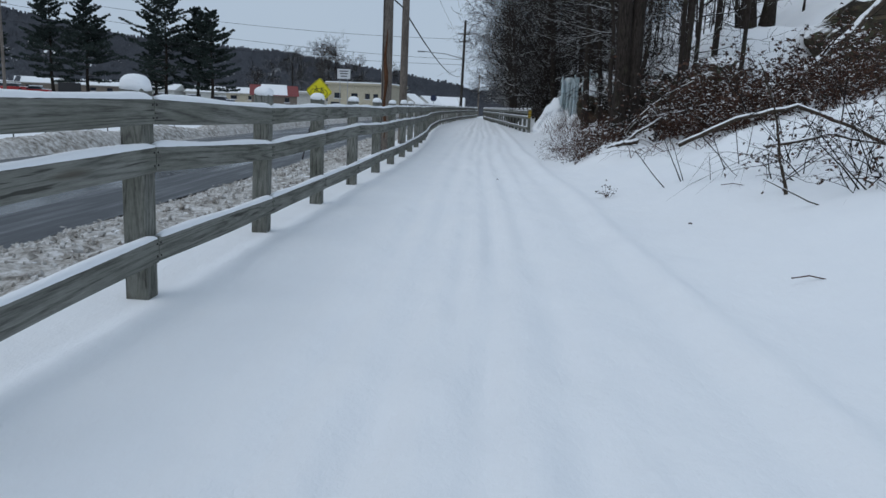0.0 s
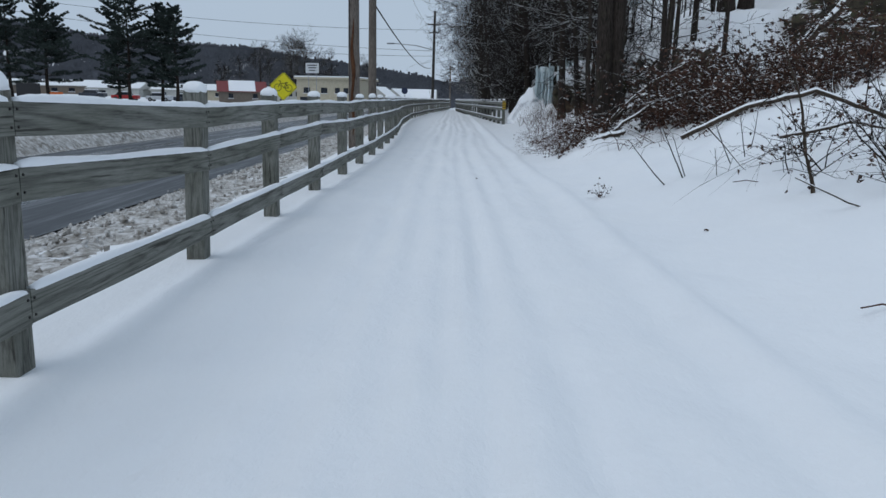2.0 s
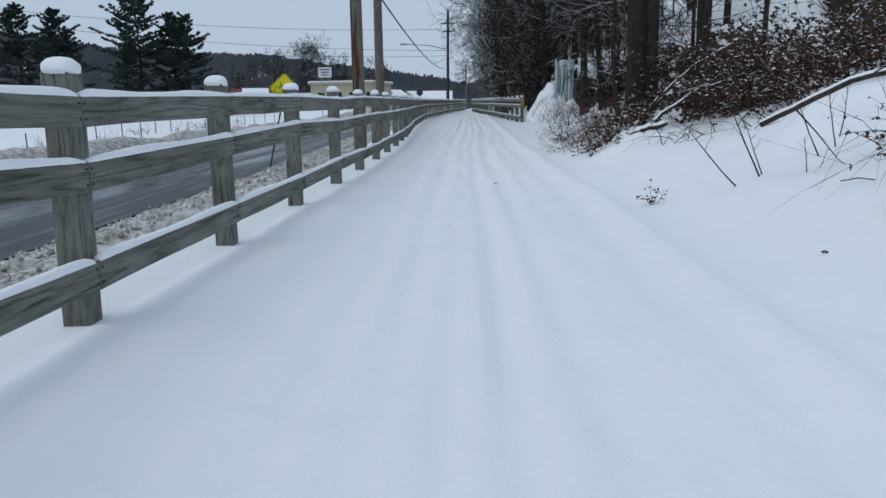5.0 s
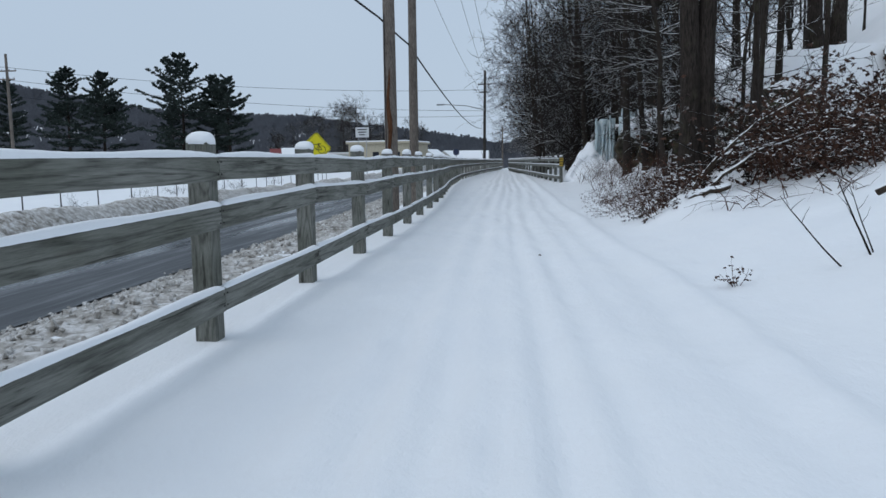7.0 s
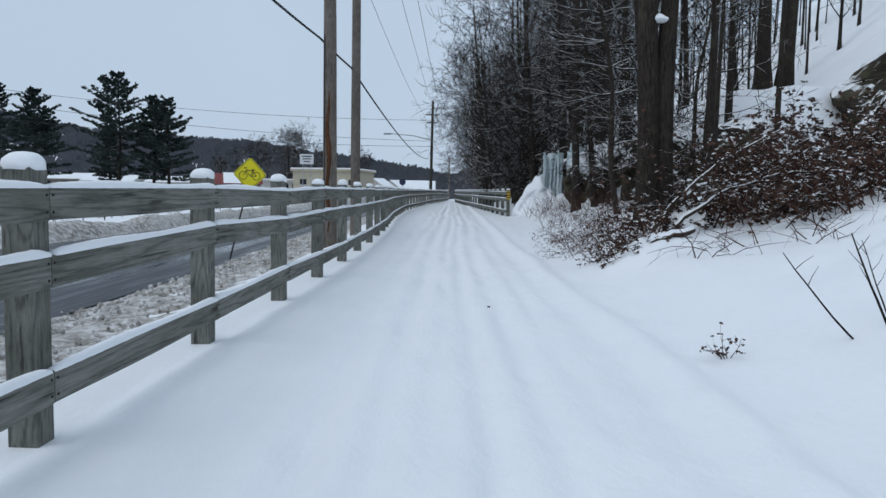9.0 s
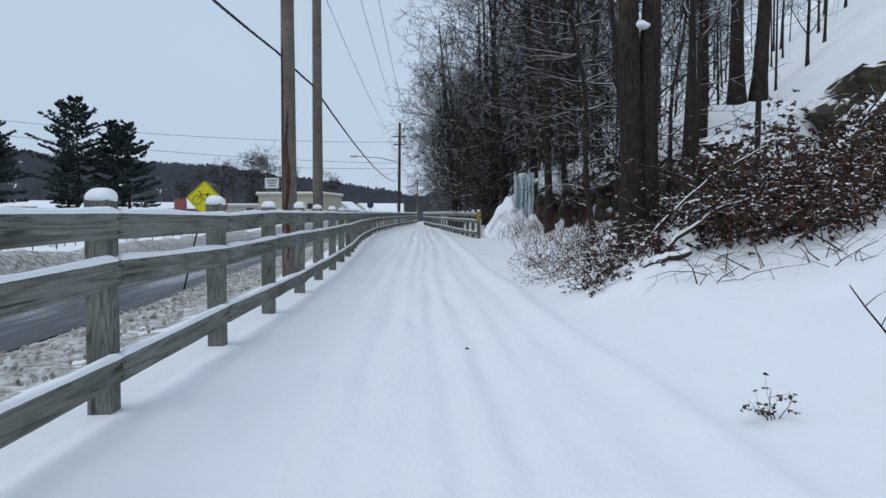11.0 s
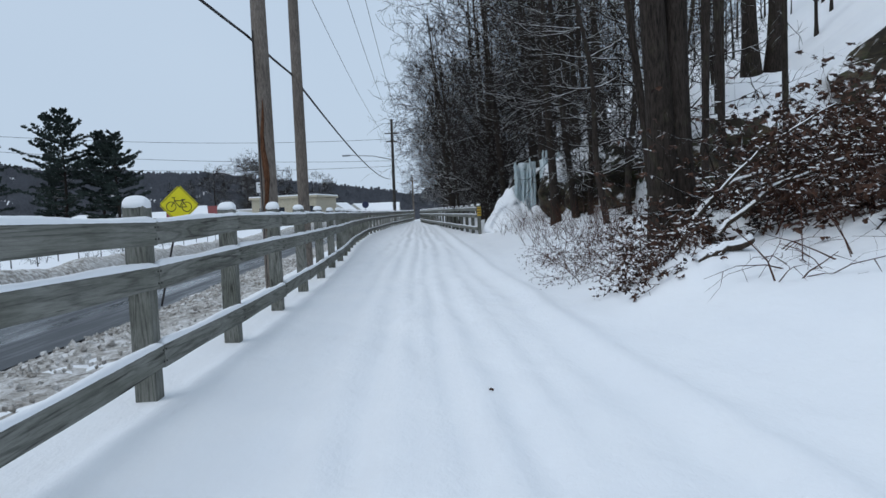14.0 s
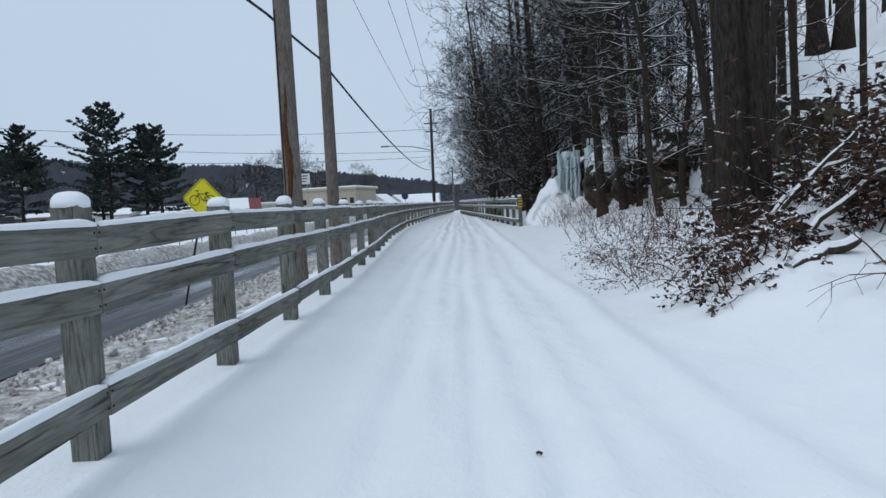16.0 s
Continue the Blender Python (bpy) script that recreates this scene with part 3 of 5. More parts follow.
# how far the three rails sit from their usual height at a post, by the post's place
RAIL_SHIFT = {3: (0.02, 0.04, 0.05), 4: (-0.035, -0.06, 0.0), 5: (-0.018, -0.03, 0.0), 6: (-0.01, 0.015, 0.0), 7: (-0.033, -0.02, 0.03)}
POST_LEAN = {4: 1.9}
ys = [-3.3, -0.8, 1.72, 4.27, 6.95, 9.38, 11.82, 14.31, 16.7, 19.1] + [21.55 + 2.57 * k for k in range(36)]
build_fence([(float(fence_x(y)), y) for y in ys], 1, "weathered grey three-rail wooden fence with snow-capped posts", 14, RAIL_SHIFT, POST_LEAN)
rf = [(2.86 - 0.058 * 2.44 * k + 0.0009 * k * k, 44.2 + 2.42 * k) for k in range(0, 22)]
right_fence, rf_org = build_fence(rf, -1, "weathered three-rail wooden fence beside the icy ledge", 2)
b = box_bm(0.19, 0.03, 0.42, (0, -0.095, 1.12), 0.006)
part("reflector_board", b, reflector_mat, right_fence, "amber and black reflector board on the end post")
for k in range(3):
    b = box_bm(0.2, 0.006, 0.05, (0, -0.113, 1.0 + 0.13 * k), 0.002)
    part("stripe", b, black_mat, right_fence)

# ---------------------------------------------------------------- bicycle sign
sign_base, sign_mid = Vector((-7.08, 29.05, -1.05)), Vector((-6.38, 29.0, 1.745))
sign = thing("bicycle_warning_sign", "yellow diamond bicycle warning sign on a leaning dark post", "road sign", "", sign_base)
t = Tubes()
top = (sign_mid - sign_base) * 1.05
t.tube([Vector((0, 0.05, -0.3)), Vector((0, 0.05, 0)), top * 0.5 + Vector((0, 0.05, 0)), top + Vector((0, 0.05, 0))], [0.03] * 4, 6)
t.make("sign_post", rust_mat, sign, smooth=False)
lean = -3.0
SM = Matrix.Translation(sign_mid - sign_base) @ pose(0, 0, 0, 90, 0, 0) @ pose(0, 0, 0, 0, 0, 45 + lean)
b = box_bm(0.762, 0.762, 0.005, (0, 0, 0), 0)
bmesh.ops.bevel(b, geom=[e for e in b.edges if abs(e.verts[0].co.z - e.verts[1].co.z) > 0.001], offset=0.045, segments=4, affect="EDGES")
plate = part("plate", b, yellow_mat, sign)
plate.matrix_basis = SM
b = bmesh.new()
for a, c, sx, sy in ((0, 0.352, 0.69, 0.014), (0, -0.352, 0.69, 0.014), (0.352, 0, 0.014, 0.69), (-0.352, 0, 0.014, 0.69)):
    box_bm(sx, sy, 0.003, (a, c, 0.005), 0, b)
border = part("border", b, black_mat, sign)
border.matrix_basis = SM
UP = Matrix.Translation(sign_mid - sign_base) @ pose(0, 0, 0, 90, 0, 0) @ pose(0, 0, 0, 0, 0, lean)


def ring_bm(b, cx, cy, rad, w, n=28):
    for i in range(n):
        a0, a1 = 2 * math.pi * i / n, 2 * math.pi * (i + 1) / n
        q = [b.verts.new((cx + math.cos(a) * rr, cy + math.sin(a) * rr, 0.0062)) for a, rr in ((a0, rad - w), (a1, rad - w), (a1, rad), (a0, rad))]
        b.faces.new(q)


def bar_bm(b, p, q, w):
    p, q = Vector((*p, 0.0066)), Vector((*q, 0.0066))
    s = (q - p).normalized().cross(Vector((0, 0, 1))) * w / 2
    b.faces.new([b.verts.new(k) for k in (p - s, p + s, q + s, q - s)])


b = bmesh.new()
ring_bm(b, -0.205, -0.05, 0.135, 0.02)
ring_bm(b, 0.205, -0.05, 0.135, 0.02)
for p, q, w in (((-0.205, -0.05), (-0.11, 0.11), 0.022), ((-0.11, 0.11), (0.10, 0.11), 0.022), ((-0.11, 0.10), (0.02, -0.06), 0.022), ((0.02, -0.06), (0.11, 0.13), 0.022),
                ((0.02, -0.06), (0.205, -0.05), 0.022), ((0.205, -0.05), (0.10, 0.09), 0.02), ((-0.11, 0.11), (-0.135, 0.19), 0.02), ((-0.19, 0.19), (-0.10, 0.19), 0.022), ((0.06, 0.14), (0.165, 0.14), 0.03)):
    bar_bm(b, p, q, w)
bike = part("bicycle_symbol", b, black_mat, sign)
bike.matrix_basis = UP

# ---------------------------------------------------------------- utility poles and wires
def cable(name, a, b, sag, rad, parent=None, label="thin black overhead cable", n=26):
    a, b = Vector(a), Vector(b)
    t = Tubes()
    pts = [a.lerp(b, i / n) - Vector((0, 0, 4 * sag * (i / n) * (1 - i / n))) for i in range(n + 1)]
    t.tube(pts, [rad] * (n + 1), 5)
    ob = t.make(name, cable_mat)
    return tagged(ob, label, "cable", "overhead cables")


def utility_pole(x, y, zb, top, rad, label, arms=(), split=False, lean=0.0, seed=1, wood=pole_mat):
    p = thing("utility_pole", label, "utility pole", "roadside poles", (x, y, zb))
    r = random.Random(seed)
    t = Tubes()
    n = 14
    pts = [Vector((lean * i / n * top, 0, -0.6 + (top + 0.6) * i / n)) for i in range(n + 1)]
    t.tube(pts, [rad * (1 - 0.28 * i / n) * (1 + r.uniform(-0.015, 0.015)) for i in range(n + 1)], 16)
    t.make("shaft", wood, p)
    if split:
        t = Tubes()
        q = [Vector((-0.1 * rad + 0.03 * math.sin(i * 1.3), -rad * 0.95 + 0.003 * i, 0.6 + i * 0.32)) for i in range(13)]
        t.tube(q, [0.016 + 0.06 * math.sin(math.pi * i / 12) * (0.6 + 0.5 * r.random()) for i in range(13)], 6)
        t.make("split_wood", pole_split_mat, p, "raw reddish split in the wood")
        t = Tubes()
        q = [Vector((-0.62 * rad, -rad * 0.72, 0.2 + i * 0.5)) for i in range(12)]
        t.tube(q, [0.012] * 12, 5)
        t.make("ground_cable", cable_mat, p)
    for z, half, thick in arms:
        b = box_bm(2 * half, 0.1, 0.12, (lean * z, -rad - 0.02, z), 0.01)
        part("crossarm", b, wood, p)
        for k in (-0.92, -0.35, 0.35, 0.92):
            t = Tubes()
            t.tube([Vector((lean * z + half * k, -rad - 0.02, z + 0.06 + 0.05 * i)) for i in range(4)], [0.035, 0.055, 0.04, 0.03], 8)
            t.make("insulator", steel_mat, p)
    return p


utility_pole(-3.25, 25.3, -0.4, 11.5, 0.195, "weathered brown wooden utility pole with a long split", ((10.6, 1.2, 0.1),), True, 0.0, 1)
utility_pole(-3.04, 28.75, -0.35, 11.6, 0.16, "weathered wooden utility pole beside the fence", ((11.0, 1.2, 0.1),), False, 0.003, 2)
far_pole = utility_pole(-2.65, 92.0, -0.6, 12.2, 0.19, "distant dark utility pole with crossarms and street lamp", ((10.6, 0.8, 0.1), (9.7, 0.6, 0.1)), False, 0.015, 3, dark_pole_mat)
t = Tubes()
t.tube([Vector((0.1, -0.2, 7.7)), Vector((-2.0, -0.2, 8.2)), Vector((-4.6, -0.2, 8.4))], [0.06, 0.05, 0.045], 6)
t.make("lamp_arm", steel_mat, far_pole)
b = box_bm(0.9, 0.3, 0.17, (-5.0, -0.2, 8.38), 0.06, segs=2)
part("lamp_head", b, steel_mat, far_pole)
utility_pole(-0.9, 162, -0.6, 9.0, 0.2, "distant wooden utility pole with crossarm", ((8.2, 1.1, 0.1),), False, 0, 4)
utility_pole(-49.0, 75, gz(-49, 75), 12.3 - gz(-49, 75), 0.17, "brown wooden utility pole beyond the road", ((11.2, 1.1, 0.1), (10.4, 0.9, 0.1)), False, 0.0, 5)

cable("cable", (-3.48, 25.05, 5.18), (-3.15, 28.6, 5.0), 0.02, 0.028, None, "thick black communication cable between poles", 6)
cable("cable", (-3.15, 28.6, 5.0), (-2.9, 91.8, 5.0), 0.75, 0.03, None, "thick black communication cable sagging between poles")
cable("cable", (-3.48, 25.05, 5.18), (-3.5, -16, 5.4), 0.75, 0.028, None, "thick black communication cable along the roadside")
for dx in (-1.1, 0.35, 1.1):
    cable("cable", (-2.45 + dx, 91.8, 10.2), (-3.0 + dx, 28.6, 10.8), 0.7, 0.012)
    cable("cable", (-3.0 + dx, 28.6, 10.8), (-3.2 + dx, 25.1, 10.5), 0.02, 0.012, n=4)
    cable("cable", (-2.45 + dx, 91.8, 10.2), (-0.9 + dx, 161.8, 7.8), 0.7, 0.02)
for (za, zb, sg) in ((12.2, 9.4, 0.9), (9.8, 7.0, 0.8), (8.2, 6.4, 0.8)):
    cable("cable", (-49, 74.9, za if za < 12 else 11.0), (-2.6, 91.8, zb), sg, 0.02)
cable("cable", (-49, 74.9, 11.0), (-110, 55, 15.5), 0.6, 0.02)


# ---------------------------------------------------------------- trees
def grow(t, p, d, length, rad, depth, r, spread=0.75, lift=0.04, kids=4, wob=0.16, leafy=None, sides=5, tail=0.35, least=0.0):
    """A limb with its side limbs, into the tubes t."""
    n = 5 if depth > 1 else (3 if depth == 1 else 2)
    rad = max(rad, least)
    pts = wander(p, d, length, n, wob, r, lift)
    t.tube(pts, [rad * (1 - (1 - tail) * i / n) for i in range(n + 1)], sides if depth > 1 else (4 if depth == 1 else 3), False)
    if depth == 0:
        if leafy:
            for q in pts[1:]:
                for _ in range(leafy[1]):
                    leafy[0].leaf(q, Vector((r.uniform(-1, 1), r.uniform(-1, 1), r.uniform(-1.3, 0.1))), r.uniform(0.6, 1.15) * leafy[2], 0.5, r)
        return
    for k in range(kids):
        u = r.uniform(0.25, 1.0) * n
        i = min(int(u), n - 1)
        q = pts[i].lerp(pts[i + 1], u - i)
        axis_ = (pts[i + 1] - pts[i]).normalized()
        side = axis_.cross(Vector((r.uniform(-1, 1), r.uniform(-1, 1), r.uniform(-1, 1)))).normalized()
        nd = (axis_ * r.uniform(0.5, 1.0) + side * spread * r.uniform(0.7, 1.4)).normalized()
        grow(t, q, nd, length * r.uniform(0.42, 0.68), rad * r.uniform(0.3, 0.5), depth - 1, r, spread, lift, kids, wob * 1.15, leafy, sides, tail, least)


def bare_tree(x, y, height, rad, label, seed, leanv=(0, 0), fork=1, limbs=14, low=0.25, depth=2, reach=0.3, kids=4, group="bare hillside trees", sink=0.2, z=None, gap=0.35, twig=1.0, thick=0.0):
    """A leafless tree: trunk or trunks, and branches in a mesh of their own."""
    r = random.Random(seed)
    zb = gz(x, y) if z is None else z
    e = thing("bare_tree", label, "tree", group, (x, y, zb))
    for k in range(fork):
        off = Vector(((k - (fork - 1) / 2) * gap, 0, 0))
        n = 14
        pts = []
        for i in range(n + 1):
            u = i / n
            pts.append(Vector((off.x + leanv[0] * height * u + 0.05 * math.sin(u * 7 + seed + k) * rad * 4 + off.x * u * 1.2, leanv[1] * height * u + 0.06 * math.sin(u * 5 + seed * 2 + k) * rad * 3, -sink + (height + sink) * u)))
        radii = [rad * (1 + 0.45 * math.exp(-max(p.z, 0) / (rad * 2.2))) * (1 - 0.8 * (i / n) ** 1.1) for i, p in enumerate(pts)]
        t = Tubes()
        t.tube(pts, radii, 14 if rad > 0.12 else 8)
        t.make("trunk", bark_mat, e)
        t = Tubes()
        for _ in range(limbs // fork):
            u = (low + (1 - low) * r.random() ** 0.8) * n * 0.98
            i = min(int(u), n - 1)
            q = pts[i].lerp(pts[i + 1], u - i)
            a = r.uniform(0, 2 * math.pi)
            d = Vector((math.cos(a), math.sin(a), r.uniform(0.1, 0.9)))
            L = height * reach * r.uniform(0.5, 1.15) * (1 - 0.45 * u / n)
            grow(t, q, d, L, radii[i] * r.uniform(0.22, 0.42) * twig, depth, r, 0.75, 0.03, kids, least=thick)
        t.make("crown", twig_mat, e)
    return e


# the twin-trunked tree beside the path
def twin_tree():
    r = random.Random(21)
    e = thing("bare_tree", "large dark twin-trunked tree with snow in its fork", "tree", "bare hillside trees", (4.0, 20.6, 0.75))
    zt = 13.0
    for k, (x0, x1, rad, y0) in enumerate(((-0.13, -0.50, 0.235, 0.0), (0.15, 0.30, 0.215, 0.05))):
        n = 16
        pts = [Vector((x0 + (x1 - x0) * (i / n) ** 1.7 * 1.7 + 0.02 * math.sin(i * 0.9 + k), y0 + 0.03 * math.sin(i * 0.7), -0.4 + (zt + 0.4) * i / n)) for i in range(n + 1)]
        radii = [rad * (1 + 0.32 * math.exp(-max(p.z, 0) / 0.5)) * (1 - 0.6 * i / n) for i, p in enumerate(pts)]
        t = Tubes()
        t.tube(pts, radii, 20)
        t.make("trunk", bark_mat, e)
        t = Tubes()
        for _ in range(9):
            i = r.randrange(5, n)
            a = r.uniform(0, 2 * math.pi)
            grow(t, pts[i], Vector((math.cos(a), math.sin(a), r.uniform(0.0, 0.7))), r.uniform(1.6, 3.6), 0.05, 2, r, 0.8, 0.02, 4)
        t.make("crown", twig_mat, e)
    bm = bmesh.new()
    bmesh.ops.create_icosphere(bm, subdivisions=3, radius=0.15, matrix=Matrix.Translation((-0.03, -0.1, 3.95)) @ Matrix.Diagonal((1.0, 0.7, 0.55, 1)))
    for v in bm.verts:
        v.co += 0.03 * Vector(noise.noise_vector(v.co * 8))
    part("fork_snow", bm, cap_mat, e, "clump of snow in the fork", True)


twin_tree()
# trees near the path, on the hillside
for (x, y, h, rad, lx, ly, fork, limbs, low, s) in (
        (4.85, 24.0, 11, 0.10, -0.10, 0.0, 1, 12, 0.25, 31), (6.25, 24.0, 12, 0.085, -0.01, 0.0, 1, 10, 0.3, 32), (6.7, 25.2, 11, 0.07, 0.03, 0.0, 1, 8, 0.3, 33),
        (5.0, 36.0, 15, 0.165, -0.02, 0.0, 1, 18, 0.25, 34), (5.9, 36.5, 14, 0.13, -0.09, 0.0, 1, 16, 0.25, 35), (12.1, 34.4, 15, 0.27, 0.0, 0.0, 2, 12, 0.3, 36),
        (9.9, 33.0, 13, 0.15, 0.0, 0.0, 1, 10, 0.3, 37), (8.4, 30.5, 13, 0.10, 0.02, 0.0, 1, 10, 0.25, 38), (7.9, 41.0, 14, 0.17, 0.0, 0.0, 1, 12, 0.2, 39),
        (7.2, 27.5, 12, 0.09, 0.05, 0.0, 1, 8, 0.3, 40), (9.2, 27.2, 13, 0.09, 0.01, 0.0, 1, 9, 0.3, 41)):
    bare_tree(x, y, h, rad, "tall dark bare tree standing in hillside snow" if rad > 0.15 else "slender dark bare tree on the snowy slope", s, (lx, ly), fork, limbs, low, 2, 0.27, 4, gap=0.75)
# spreading trees with snow along their limbs
def spreading_tree(x, y, height, rad, seed, leanv):
    r = random.Random(seed)
    e = thing("bare_tree", "bare spreading tree with snow along its limbs", "tree", "bare hillside trees", (x, y, gz(x, y)))
    n = 12
    pts = [Vector((leanv[0] * height * (i / n) ** 1.3 + 0.1 * math.sin(i + seed), leanv[1] * height * i / n + 0.08 * math.cos(i * 0.8 + seed), -0.3 + (height + 0.3) * i / n)) for i in range(n + 1)]
    t = Tubes()
    t.tube(pts, [rad * (1 - 0.75 * i / n) for i in range(n + 1)], 12)
    t.make("trunk", bark_mat, e)
    t = Tubes()
    for _ in range(30):
        i = r.randrange(2, n)
        a = r.uniform(0, 2 * math.pi)
        grow(t, pts[i], Vector((math.cos(a), math.sin(a), r.uniform(-0.1, 0.45))), height * r.uniform(0.16, 0.32), rad * 0.3, 3, r, 0.7, 0.01, 3, 0.22, None, 5, 0.35, 0.011)
    t.make("crown", laden_mat, e)


for x, y, h, rad, sd, ln in ((5.2, 29.5, 9.5, 0.10, 901, (-0.1, 0)), (6.6, 32.0, 10, 0.11, 902, (0.05, -0.05)), (6.4, 36.0, 11, 0.10, 903, (-0.05, 0)), (8.0, 31.5, 9, 0.09, 904, (0.1, 0))):
    spreading_tree(x, y, h, rad, sd, ln)
# the wood along the path
wr = random.Random(77)
kinds = []
for k in range(9):
    kinds.append(bare_tree(6.5 + k * 0.9, 46 + k * 5.5, 15.0, 0.12 + 0.012 * k, "dark bare tree in the dense wood along the path", 200 + k, ((-0.10, -0.05, 0.0)[k % 3], wr.uniform(-0.04, 0.03)), 1, 32, 0.06, 3, 0.33, 3, twig=1.0, thick=0.013))
for k in range(40):
    y = 38 + 70 * (k / 40) ** 1.1 + wr.uniform(-1.2, 1.2)
    x = float(bank_foot(y)) + (wr.uniform(-0.4, 1.6) if k % 2 == 0 else wr.uniform(2.0, 11))
    if y < 44:
        x += 3.6
    sc = wr.uniform(0.7, 1.12)
    m = pose(x, y, gz(x, y), 0, 0, wr.uniform(-55, 55)) @ Matrix.Diagonal((sc, sc, sc, 1))
    copy_thing(kinds[k % 9], m)
for k in range(11):
    y = 54 + 4.6 * k
    x = float(bank_foot(y)) - wr.uniform(0.2, 1.0)
    sc = wr.uniform(0.75, 1.05)
    copy_thing(kinds[(k * 3) % 9], pose(x, y, gz(x, y), 0, 0, wr.uniform(-30, 30)) @ Matrix.Diagonal((sc, sc, sc, 1)))
# understorey saplings below the wood
shrubs = []
for k in range(4):
    shrubs.append(bare_tree(4.6 + k * 0.4, 50 + 6 * k, 5.0, 0.035, "thin bare undergrowth tree at the edge of the wood", 300 + k, (-0.1, 0), 1, 30, 0.05, 2, 0.36, 4, twig=1.0, thick=0.010))
for k in range(46):
    y = 47 + wr.uniform(0, 60)
    x = float(bank_foot(y)) + wr.uniform(-0.2, 3.5)
    sc = wr.uniform(0.6, 1.25)
    copy_thing(shrubs[k % 4], pose(x, y, gz(x, y), 0, 0, wr.uniform(0, 360)) @ Matrix.Diagonal((sc, sc, sc, 1)))
# the wood up the hill, behind
for k in range(60):
    y = wr.uniform(44, 85)
    x = wr.uniform(8, 30)
    bare_tree(x, y, wr.uniform(9, 16), wr.uniform(0.04, 0.10), "dark bare tree high on the snowy hillside", 400 + k, (wr.uniform(-0.05, 0.05), 0), 1, 17, 0.15, 1, 0.25, 6, thick=0.013)
for k in range(4):
    y = 33 + 1.5 * k
    x = float(cliff_x(y)) - wr.uniform(0.2, 1.3)
    sc = wr.uniform(0.8, 1.35)
    copy_thing(shrubs[k % 4], pose(x, y, gz(x, y), 0, 0, wr.uniform(0, 360)) @ Matrix.Diagonal((sc, sc, sc, 1)))


def brush(name, label, category, cx, cy, rx, ry, stems, hgt, leafs, seed, mat, leafsize=0.05, depth=1, group="roadside undergrowth", stemrad=0.007, arch=0.5, kids=3, leafmat=None):
    """A tangle of thin arching stems with withered leaves."""
    r = random.Random(seed)
    zb = gz(cx, cy)
    e = thing(name, label, category, group, (cx, cy, zb))
    t, lv = Tubes(), Tubes()
    for _ in range(stems):
        a, q = r.uniform(0, 2 * math.pi), math.sqrt(r.random())
        x, y = math.cos(a) * rx * q, math.sin(a) * ry * q
        z = gz(cx + x, cy + y) - zb - 0.05
        d = Vector((r.uniform(-1, 1) * arch * 1.3, r.uniform(-1, 1) * arch * 1.3, 1))
        grow(t, Vector((x, y, z)), d, hgt * r.uniform(0.4, 1.25), stemrad * r.uniform(0.6, 1.3), depth, r, 0.9, -0.2 * arch, kids, 0.3, (lv, leafs, leafsize) if leafs else None, 4, 0.3)
    t.make("stem_tangle", mat, e)
    if leafs:
        lv.make("foliage", leafmat or brown_leaf_mat, e, smooth=False)
    return e


brush("bramble_bush", "low snow-dusted reddish bramble tangle beside the path", "bush", 2.75, 17.6, 0.6, 0.6, 34, 0.55, 2, 51, stem_mat, 0.06, 2, stemrad=0.0075, arch=0.95)
brush("bramble_bush", "reddish bramble thicket with snow caught in its stems", "bush", 3.05, 20.4, 0.9, 1.5, 95, 0.7, 1, 52, stem_mat, 0.04, 2, stemrad=0.0075, arch=0.95)
brush("bramble_bush", "reddish bramble thicket with snow caught in its stems", "bush", 3.4, 23.5, 1.2, 2.2, 95, 0.8, 1, 53, stem_mat, 0.04, 2, stemrad=0.0075, arch=0.95)
brush("bramble_bush", "pale withered bramble scrub at the foot of the slope", "bush", 4.2, 29.0, 1.3, 3.2, 110, 1.0, 0, 54, stem_mat)
brush("bramble_bush", "pale withered scrub below the ice", "bush", 4.3, 38.5, 1.0, 4.5, 110, 1.0, 0, 55, stem_mat)
# beech brush with brown leaves round the fallen limbs
for (x, y, rx, ry, s, hh, lf, sd) in ((5.3, 20.3, 0.6, 0.5, 14, 1.15, 4, 61), (6.1, 19.6, 0.8, 0.7, 26, 1.3, 5, 62), (7.1, 20.2, 0.9, 0.8, 24, 1.5, 5, 63), (6.3, 21.6, 1.0, 0.8, 22, 1.7, 5, 64), (3.9, 20.3, 0.35, 0.35, 5, 1.1, 4, 65),
                                      (8.2, 19.4, 0.8, 0.8, 22, 1.5, 5, 66), (8.0, 21.8, 1.0, 0.9, 20, 1.8, 5, 67), (3.3, 17.9, 0.35, 0.35, 8, 0.6, 5, 68), (7.0, 17.9, 0.7, 0.6, 14, 1.1, 4, 70), (8.6, 17.6, 0.8, 0.7, 20, 1.3, 5, 161), (9.6, 19.4, 0.9, 0.8, 22, 1.6, 5, 162), (7.8, 16.2, 0.6, 0.5, 12, 1.0, 4, 163), (6.0, 16.6, 0.6, 0.5, 14, 1.2, 5, 164), (10.5, 21.5, 1.0, 0.9, 20, 1.9, 5, 165), (4.9, 18.6, 0.5, 0.4, 14, 1.2, 5, 171), (5.5, 19.1, 0.6, 0.5, 16, 1.5, 5, 172), (6.2, 18.3, 0.6, 0.5, 16, 1.5, 5, 173), (5.5, 17.7, 0.5, 0.4, 12, 0.9, 5, 174)):
    brush("beech_sapling", "tangled beech sapling with curled brown leaves and snow", "shrub", x, y, rx, ry, s, hh, lf, sd, stem_mat, 0.095, 2, "beech saplings", 0.012, 0.6, 3)


